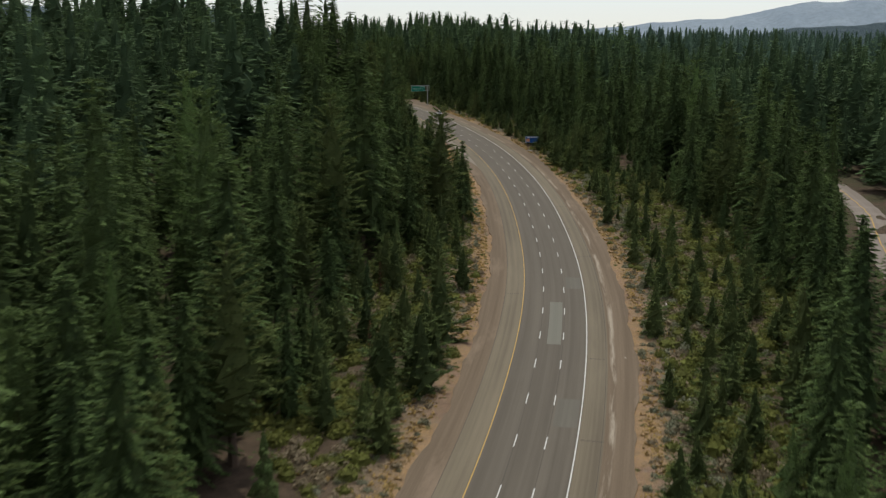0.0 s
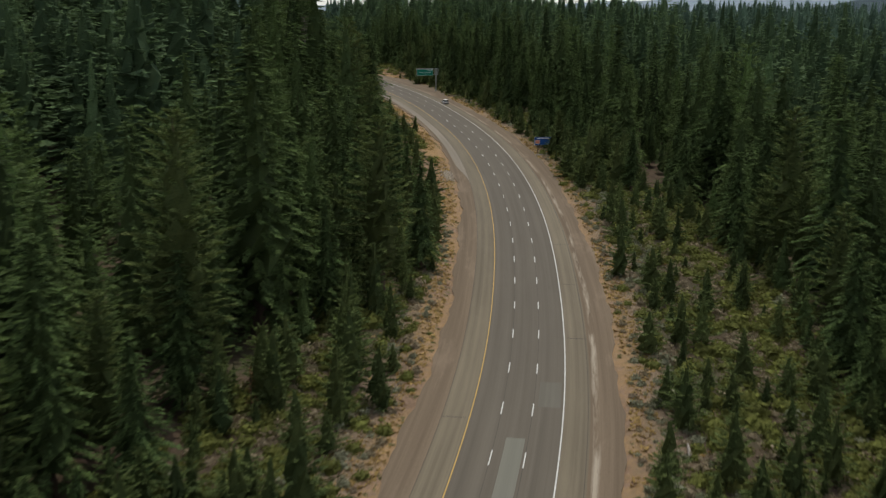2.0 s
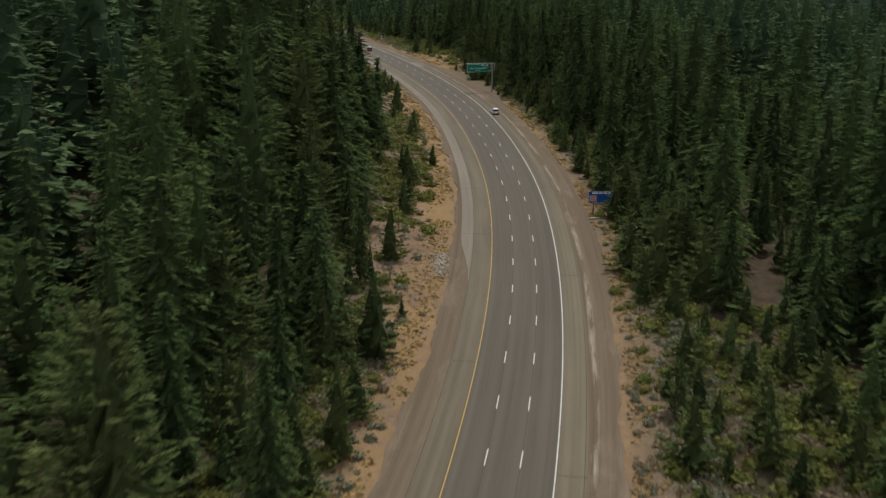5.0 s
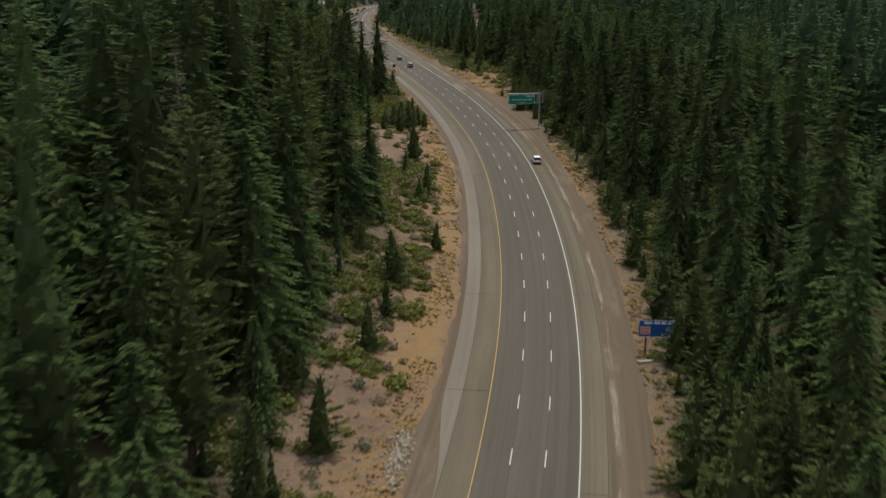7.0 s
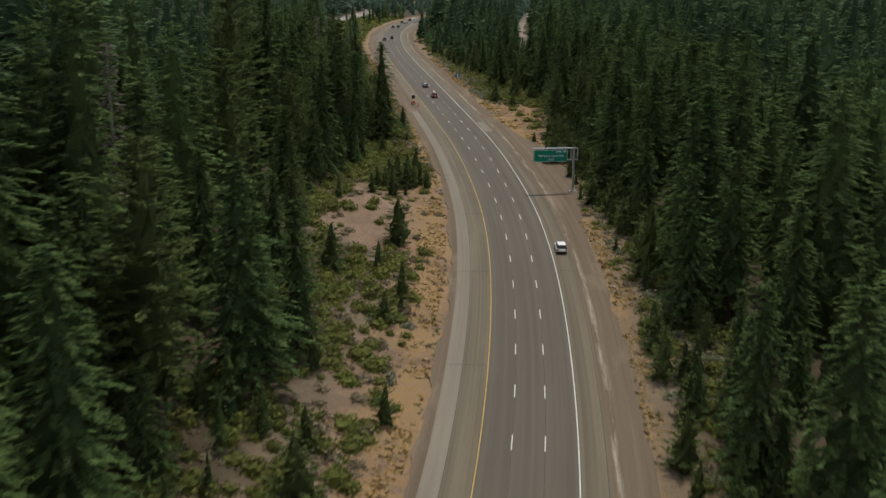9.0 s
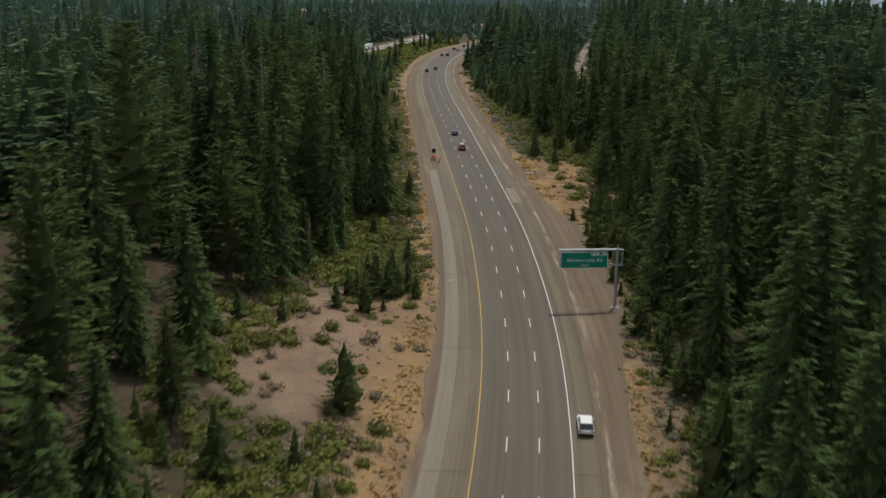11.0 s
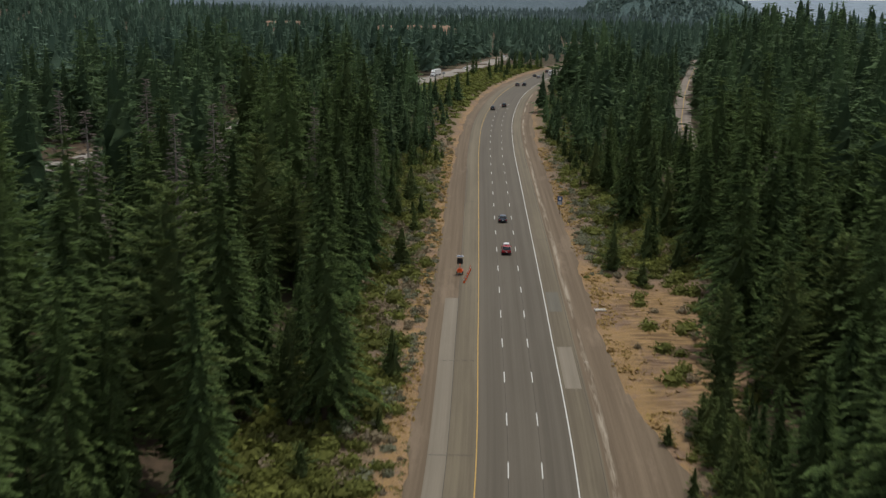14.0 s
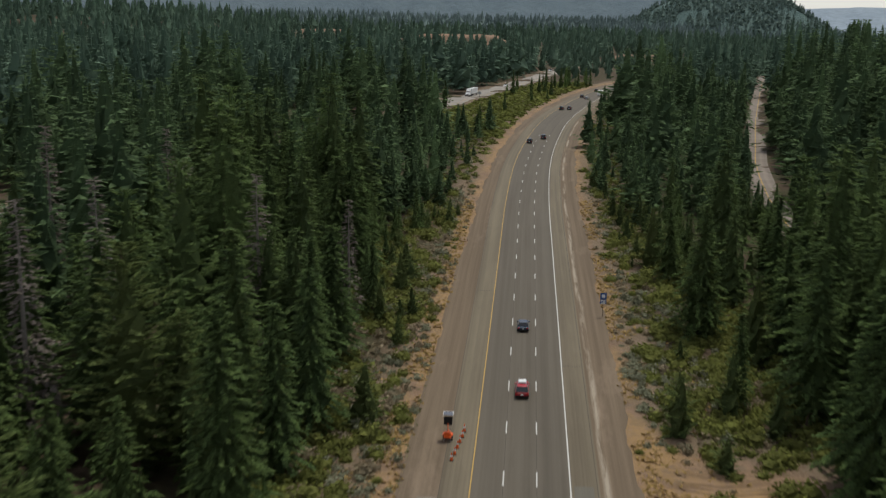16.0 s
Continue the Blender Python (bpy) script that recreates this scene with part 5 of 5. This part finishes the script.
def exit_sign():
    """Cantilever guide sign; faces -y."""
    sign = tagged(new("exit_sign"), "green highway exit sign on a grey cantilever pole", "road sign")
    part("footing", tube(0.75, 0.7, 0.4, (0, 0, 0.15), sides=20), BEAM, sign)
    part("base_plate", tube(0.5, 0.5, 0.1, (0, 0, 0.40), sides=16), GALVANISED, sign)
    part("pole", tube(0.26, 0.24, 9.6, (0, 0, 5.2), sides=20), GALVANISED, sign, "round galvanised steel pole")
    arm = []
    for z in (7.25, 9.75):
        arm.append(box(10.2, 0.16, 0.16, (-4.1, -0.1, z), 0.02))
        arm.append(box(10.2, 0.16, 0.16, (-4.1, 0.75, z), 0.02))
    for i in range(8):
        arm.append(box(0.10, 0.1, 2.5, (-9.1 + i * 1.43, -0.1, 8.5)))
        arm.append(box(0.10, 0.85, 0.1, (-9.1 + i * 1.43, 0.32, 9.75)))
    part("truss_arm", joined(*arm), GALVANISED, sign, "galvanised box-truss arm")
    part("catwalk", box(9.6, 0.85, 0.06, (-4.4, 0.33, 9.86), 0.01), GALVANISED, sign, "pale walkway grating")
    for x in (0.75, -0.75):
        part("bracket", box(0.12, 0.14, 2.3, (x, -0.1, 8.45), 0.02), GALVANISED, sign)
    panel = part("panel", box(7.5, 0.06, 2.65, (-5.3, -0.28, 8.25), 0.02), SIGN_GREEN, sign, "green reflective panel")
    rim = joined(box(7.5, 0.02, 0.06, (-5.3, -0.32, 9.5)), box(7.5, 0.02, 0.06, (-5.3, -0.32, 7.0)), box(0.06, 0.02, 2.5, (-9.0, -0.32, 8.25)), box(0.06, 0.02, 2.5, (-1.6, -0.32, 8.25)))
    part("border", rim, SIGN_WHITE, panel)
    part("tab_border", joined(box(2.6, 0.02, 0.05, (-2.9, -0.325, 8.98)), box(0.05, 0.02, 0.5, (-4.2, -0.325, 9.2))), SIGN_WHITE, panel)
    letters("Abrams Lake Rd", 0.80, SIGN_WHITE, panel, (-5.3, -0.33, 8.28))
    letters("1 MILE", 0.55, SIGN_WHITE, panel, (-5.3, -0.33, 7.45))
    for x, w in ((-3.75, 0.4), (-3.2, 0.45), (-2.3, 0.35), (-1.95, 0.25)):
        part("text_bar", box(w, 0.02, 0.22, (x, -0.325, 9.22)), SIGN_WHITE, panel)
    return sign


exit_sign().matrix_basis = pose(207.7, 484.2, float(land(207.7, 484.2)), 0, 0, 2)


def blue_sign():
    sign = tagged(new("service_sign"), "blue roadside service sign on two wooden posts", "road sign")
    for x in (-1.5, 1.5):
        part("post", box(0.2, 0.2, 4.6, (x, 0.15, 2.2), 0.02), BROWN_BARK, sign, "dark wooden post")
    panel = part("panel", box(5.2, 0.05, 2.35, (0, 0, 3.55), 0.02), SIGN_BLUE, sign, "blue reflective panel")
    part("border", joined(box(5.1, 0.02, 0.05, (0, -0.035, 4.68)), box(5.1, 0.02, 0.05, (0, -0.035, 2.42)), box(0.05, 0.02, 2.3, (-2.53, -0.035, 3.55)), box(0.05, 0.02, 2.3, (2.53, -0.035, 3.55))), SIGN_WHITE, panel)
    for x, w in ((-1.3, 1.1), (-0.15, 0.8), (0.75, 0.6), (1.5, 0.5)):
        part("text_bar", box(w, 0.02, 0.24, (x, -0.035, 4.35)), SIGN_WHITE, panel)
    part("logo_panel", box(1.35, 0.03, 1.15, (-1.65, -0.045, 3.3), 0.01), PALE_TAN, panel, "pale square logo panel")
    for z, w in ((3.55, 1.0), (3.1, 0.9)):
        part("logo_bar", box(w, 0.02, 0.2, (-1.65, -0.07, z)), ORANGE, panel)
    return sign


blue_sign().matrix_basis = pose(181.0, 326.6, float(land(181.0, 326.6)), 0, 0, -14)
for i, (px, py, w) in enumerate(((180.2, 324.2, 5.5),)):
    ob = tagged(part("timber_beam", box(w, 0.45, 0.3, (0, 0, 0.12), 0.04), BEAM), "pale weathered beam lying on the dirt", "beam")
    ob.matrix_basis = place(px, py, 4)


def small_sign():
    sign = tagged(new("roadside_sign"), "small blue and white sign on a thin post", "road sign")
    part("post", box(0.1, 0.1, 4.2, (0, 0.06, 2.1), 0.01), BROWN_BARK, sign)
    part("panel", box(1.1, 0.04, 1.1, (0, 0, 3.75), 0.02), SIGN_BLUE, sign, "blue panel")
    part("plate", box(1.1, 0.04, 0.75, (0, 0, 2.75), 0.02), SIGN_BLUE, sign, "pale blue plate with bars")
    part("symbol", box(0.55, 0.02, 0.55, (0, -0.03, 3.75), 0.01), SIGN_WHITE, sign)
    for i in range(3):
        part("text_bar", box(0.8, 0.02, 0.14, (0, -0.03, 2.95 - 0.25 * i)), SIGN_WHITE, sign)
    return sign


small_sign().matrix_basis = pose(205.2, 662.5, float(land(205.2, 662.5)), 0, 0, 3)


def arrow_board():
    """Trailer with an arrow board seen from behind and a tilted solar panel."""
    t = tagged(new("arrow_board_trailer"), "orange trailer with a raised black arrow board on the shoulder", "trailer")
    part("chassis", joined(box(1.5, 2.2, 0.18, (0, 0, 0.62), 0.03), box(0.16, 1.6, 0.12, (0, 1.7, 0.58), 0.02)), ORANGE, t, "orange steel chassis")
    part("battery_box", box(1.3, 0.8, 0.55, (0, -0.4, 0.98), 0.05), ORANGE, t)
    for x in (-0.88, 0.88):
        w = part("wheel", tube(0.36, 0.36, 0.22, (x, 0, 0.36), "x", 18), TYRE, t)
        part("rim", tube(0.2, 0.2, 0.24, (x, 0, 0.36), "x", 14), RIM, w)
        part("fender", box(0.3, 0.95, 0.08, (x, 0, 0.80), 0.03), ORANGE, t)
    part("mast", box(0.16, 0.16, 1.5, (0, 0.2, 1.6), 0.02), ORANGE, t)
    part("arrow_panel", box(1.7, 0.14, 1.15, (0, 0.2, 2.6), 0.04), BLACK, t, "black arrow panel")
    part("solar_panel", box(1.9, 1.6, 0.06, (0, 0.5, 3.5), 0.02), SOLAR, t, "tilted solar panel")
    part("solar_frame", joined(box(1.96, 0.06, 0.09, (0, 1.3, 3.5)), box(0.06, 1.6, 0.09, (-0.97, 0.5, 3.5)), box(0.06, 1.6, 0.09, (0.97, 0.5, 3.5))), CAR_WHITE, t)
    for x, y in ((-0.7, 1.0), (0.7, 1.0), (-0.7, -1.0), (0.7, -1.0)):
        part("jack", box(0.08, 0.08, 0.55, (x, y, 0.3)), GALVANISED, t)
    return t


def diamond_sign():
    """Warning sign seen from behind."""
    sign = tagged(new("warning_sign"), "grey back of a diamond warning sign on a post", "road sign")
    part("post", box(0.14, 0.14, 3.4, (0, 0, 1.7), 0.02), BROWN_BARK, sign)
    bm = box(1.5, 0.04, 1.5, (0, 0, 0), 0.01)
    bmesh.ops.rotate(bm, verts=bm.verts, matrix=Matrix.Rotation(radians(45), 3, "Y"))
    bmesh.ops.translate(bm, verts=bm.verts, vec=(0, -0.1, 3.4))
    part("panel", bm, SIGN_BACK, sign, "grey aluminium back")
    return sign


diamond_sign().matrix_basis = place(float(OPPOSITE(1035)) + 8.6, 1035, 8)
arrow_board().matrix_basis = on_road(611.0, -9.1, 0.02) @ Matrix.Diagonal((0.62, 0.7, 0.95, 1))


def cone_model():
    c = tagged(new("traffic_cone"), "orange traffic cone on the shoulder", "traffic cone", "cones by the trailer")
    part("base", box(0.5, 0.5, 0.06, (0, 0, 0.03), 0.015), BLACK, c)
    part("body", tube(0.2, 0.04, 0.95, (0, 0, 0.53), sides=14), ORANGE, c)
    part("collar", tube(0.145, 0.10, 0.2, (0, 0, 0.62), sides=14), SIGN_WHITE, c, "white reflective collar")
    return c


first = cone_model()
first.matrix_basis = on_road(605.3, -8.2)
for py, off in ((606.9, -7.95), (608.7, -7.75), (610.4, -7.55), (611.9, -7.35), (613.6, -7.2)):
    copy_thing(first, on_road(py, off))


# ---- vehicles ----
def hull(profile, width, tuck=0.0, bevel=0.06):
    """A body from a side profile (y forward, z up), narrowed by tuck towards the top."""
    bm = bmesh.new()
    top = max(z for _, z in profile)
    low = min(z for _, z in profile)
    loops = []
    for side in (-1, 1):
        loops.append([bm.verts.new((side * (width / 2 - tuck * (z - low) / (top - low)), y, z)) for y, z in profile])
    n = len(profile)
    bm.faces.new(loops[0])
    bm.faces.new(loops[1][::-1])
    for i in range(n):
        j = (i + 1) % n
        bm.faces.new((loops[0][j], loops[0][i], loops[1][i], loops[1][j]))
    bmesh.ops.recalc_face_normals(bm, faces=bm.faces)
    bmesh.ops.bevel(bm, geom=bm.edges[:], offset=bevel, segments=2, affect="EDGES", clamp_overlap=True)
    return bm


def car(name, label, paint, kind="sedan", group="", rack=False):
    """A car pointing along +y, wheels on z = 0."""
    tall = {"sedan": 1.45, "suv": 1.75, "pickup": 1.8}[kind]
    length, width = {"sedan": 4.7, "suv": 4.7, "pickup": 5.4}[kind], 1.85
    h = length / 2
    c = tagged(new(name), label, "car", group)
    waist = tall * 0.60
    part("body", hull([(-h, 0.35), (-h, waist * 0.92), (-h + 0.15, waist), (h * 0.45, waist), (h - 0.2, waist * 0.82), (h, waist * 0.62), (h, 0.35)], width, 0.05, 0.07), paint, c)
    rear, front = {"sedan": (-h * 0.72, h * 0.42), "suv": (-h * 0.97, h * 0.42), "pickup": (-h * 0.15, h * 0.45)}[kind]
    part("cabin", hull([(rear, waist - 0.02), (rear + 0.32, tall - 0.05), (front - 0.85, tall - 0.05), (front, waist - 0.02)], width - 0.14, 0.17, 0.05), GLASS, c, "dark tinted windows")
    part("roof", hull([(rear + 0.33, tall - 0.06), (rear + 0.45, tall + 0.01), (front - 1.0, tall + 0.01), (front - 0.85, tall - 0.06)], width - 0.44, 0.04, 0.02), paint, c)
    for y in (-h * 0.62, h * 0.64):
        for x in (-0.83, 0.83):
            w = part("wheel", tube(0.34, 0.34, 0.22, (x, y, 0.34), "x", 18), TYRE, c)
            part("rim", tube(0.21, 0.21, 0.235, (x, y, 0.34), "x", 14), RIM, w)
    for x in (-0.72, 0.72):
        part("tail_lamp", box(0.3, 0.06, 0.2, (x, -h - 0.005, waist * 0.82), 0.02), TAIL, c)
        part("headlight", box(0.36, 0.08, 0.15, (x, h - 0.01, waist * 0.58), 0.02), HEAD, c)
        part("mirror", box(0.2, 0.1, 0.14, (x * 1.38, front - 0.35, waist + 0.08), 0.03), paint, c)
    part("rear_bumper", box(width - 0.1, 0.12, 0.22, (0, -h - 0.03, 0.45), 0.03), BLACK, c)
    part("number_plate", box(0.32, 0.02, 0.16, (0, -h - 0.02, waist * 0.68)), SIGN_WHITE, c)
    if kind == "pickup":
        part("bed", box(width - 0.3, h * 0.75, 0.06, (0, -h * 0.58, waist + 0.01), 0.01), BLACK, c)
    if rack:
        part("roof_rack", joined(*[box(1.2, 0.06, 0.05, (0, y, tall + 0.07)) for y in (-0.9, 0.1)], box(0.05, 1.7, 0.06, (-0.55, -0.4, tall + 0.06)), box(0.05, 1.7, 0.06, (0.55, -0.4, tall + 0.06))), CAR_SILVER, c)
        part("roof_load", box(1.0, 1.1, 0.2, (0, -0.35, tall + 0.17), 0.06), CAR_WHITE, c, "pale load strapped on the roof")
    return c


def motorhome(name, label, length=8.0):
    v = tagged(new(name), label, "motorhome")
    h = length / 2
    part("body", hull([(-h, 0.5), (-h, 3.1), (h - 1.9, 3.1), (h - 1.3, 2.6), (h - 1.3, 0.5)], 2.4, 0.04, 0.1), CAR_WHITE, v)
    part("cab", hull([(h - 1.35, 0.5), (h - 1.35, 2.0), (h - 0.9, 1.9), (h - 0.4, 1.25), (h, 1.1), (h, 0.5)], 2.1, 0.1, 0.08), CAR_WHITE, v)
    part("windscreen", box(1.7, 0.06, 0.6, (0, h - 0.62, 1.65), 0.02), GLASS, v)
    part("rear_window", box(1.3, 0.05, 0.6, (0, -h - 0.01, 2.2), 0.02), GLASS, v)
    for x in (-1.2, 1.2):
        part("side_window", box(0.05, 1.4, 0.6, (x, -0.6, 2.1), 0.02), GLASS, v)
        part("tail_lamp", box(0.2, 0.06, 0.35, (x * 0.85, -h - 0.01, 1.0), 0.02), TAIL, v)
        for y in (-h * 0.5, h * 0.7):
            w = part("wheel", tube(0.4, 0.4, 0.26, (x * 0.87, y, 0.4), "x", 16), TYRE, v)
            part("rim", tube(0.22, 0.22, 0.28, (x * 0.87, y, 0.4), "x", 12), RIM, w)
    part("roof_unit", box(0.8, 1.0, 0.25, (0, -0.5, 3.2), 0.05), CAR_SILVER, v)
    return v


def lorry():
    t = tagged(new("lorry"), "white articulated lorry with a long white trailer", "truck")
    part("trailer", box(2.55, 13.0, 2.75, (0, -3.5, 2.55), 0.06), CAR_WHITE, t, "white box trailer")
    part("chassis", box(1.0, 17.5, 0.3, (0, -1.0, 0.95), 0.03), BLACK, t)
    part("cab", hull([(3.9, 0.9), (3.9, 3.6), (4.6, 3.8), (5.6, 2.9), (5.9, 1.9), (7.4, 1.6), (7.5, 0.6), (4.4, 0.6)], 2.4, 0.1, 0.08), CAR_WHITE, t)
    part("windscreen", box(2.0, 0.08, 0.7, (0, 5.72, 2.4), 0.02), GLASS, t)
    for y in (-9.0, -7.8, 2.6, 3.7, 6.6):
        for x in (-1.05, 1.05):
            w = part("wheel", tube(0.5, 0.5, 0.4, (x, y, 0.5), "x", 16), TYRE, t)
            part("rim", tube(0.26, 0.26, 0.42, (x, y, 0.5), "x", 12), RIM, w)
    return t


car("parked_car", "white estate car parked on the paved shoulder", CAR_WHITE, "suv").matrix_basis = on_road(442.5, 7.35, 0.0)
car("red_car", "red car with a pale load on its roof rack", CAR_RED, "suv", rack=True).matrix_basis = on_road(627.0, -0.1, 0.01)
car("blue_car", "dark blue car driving in the middle lane", CAR_BLUE, "sedan").matrix_basis = on_road(655.0, -0.2, 0.01)
traffic = car("distant_car", "small dark car on the far bend", CAR_BLACK, "suv", "traffic on the far bend")
traffic.matrix_basis = on_road(866.0, -3.9, 0.01)
for py, off in ((878.0, 0.3), (986.0, -3.3), (988.0, 0.2), (1064.0, -3.6), (1114.0, -3.4)):
    copy_thing(traffic, on_road(py, off, 0.01))
car("pale_car", "small pale car on the far bend", CAR_SILVER, "sedan", "traffic on the far bend").matrix_basis = on_road(1055.0, 0.2, 0.01)
motorhome("motorhome", "white motorhome on the far bend").matrix_basis = on_road(1083.0, 3.8, 0.01)


def on_side_road(x_of, y, off, turn=0.0):
    s = float(x_of(y + 2) - x_of(y - 2)) / 4
    x = float(x_of(y)) + off / math.sqrt(1 + s * s)
    return pose(x, y, float(land(float(x_of(y)), y)) + 0.16, 0, 0, turn - math.degrees(math.atan(s)))


lorry().matrix_basis = on_side_road(OPPOSITE, 1058, -2.0, 180)
car("silver_pickup", "pale pickup on the opposite carriageway", CAR_WHITE, "pickup").matrix_basis = on_side_road(OPPOSITE, 1148, -3.0, 180)
car("white_car", "white car on the opposite carriageway", CAR_WHITE, "suv").matrix_basis = on_side_road(OPPOSITE, 1318, -3.0, 180)
car("white_sedan", "white car on the narrow side road", CAR_WHITE, "sedan").matrix_basis = on_side_road(COUNTRY_X, 712, 1.6, 0)
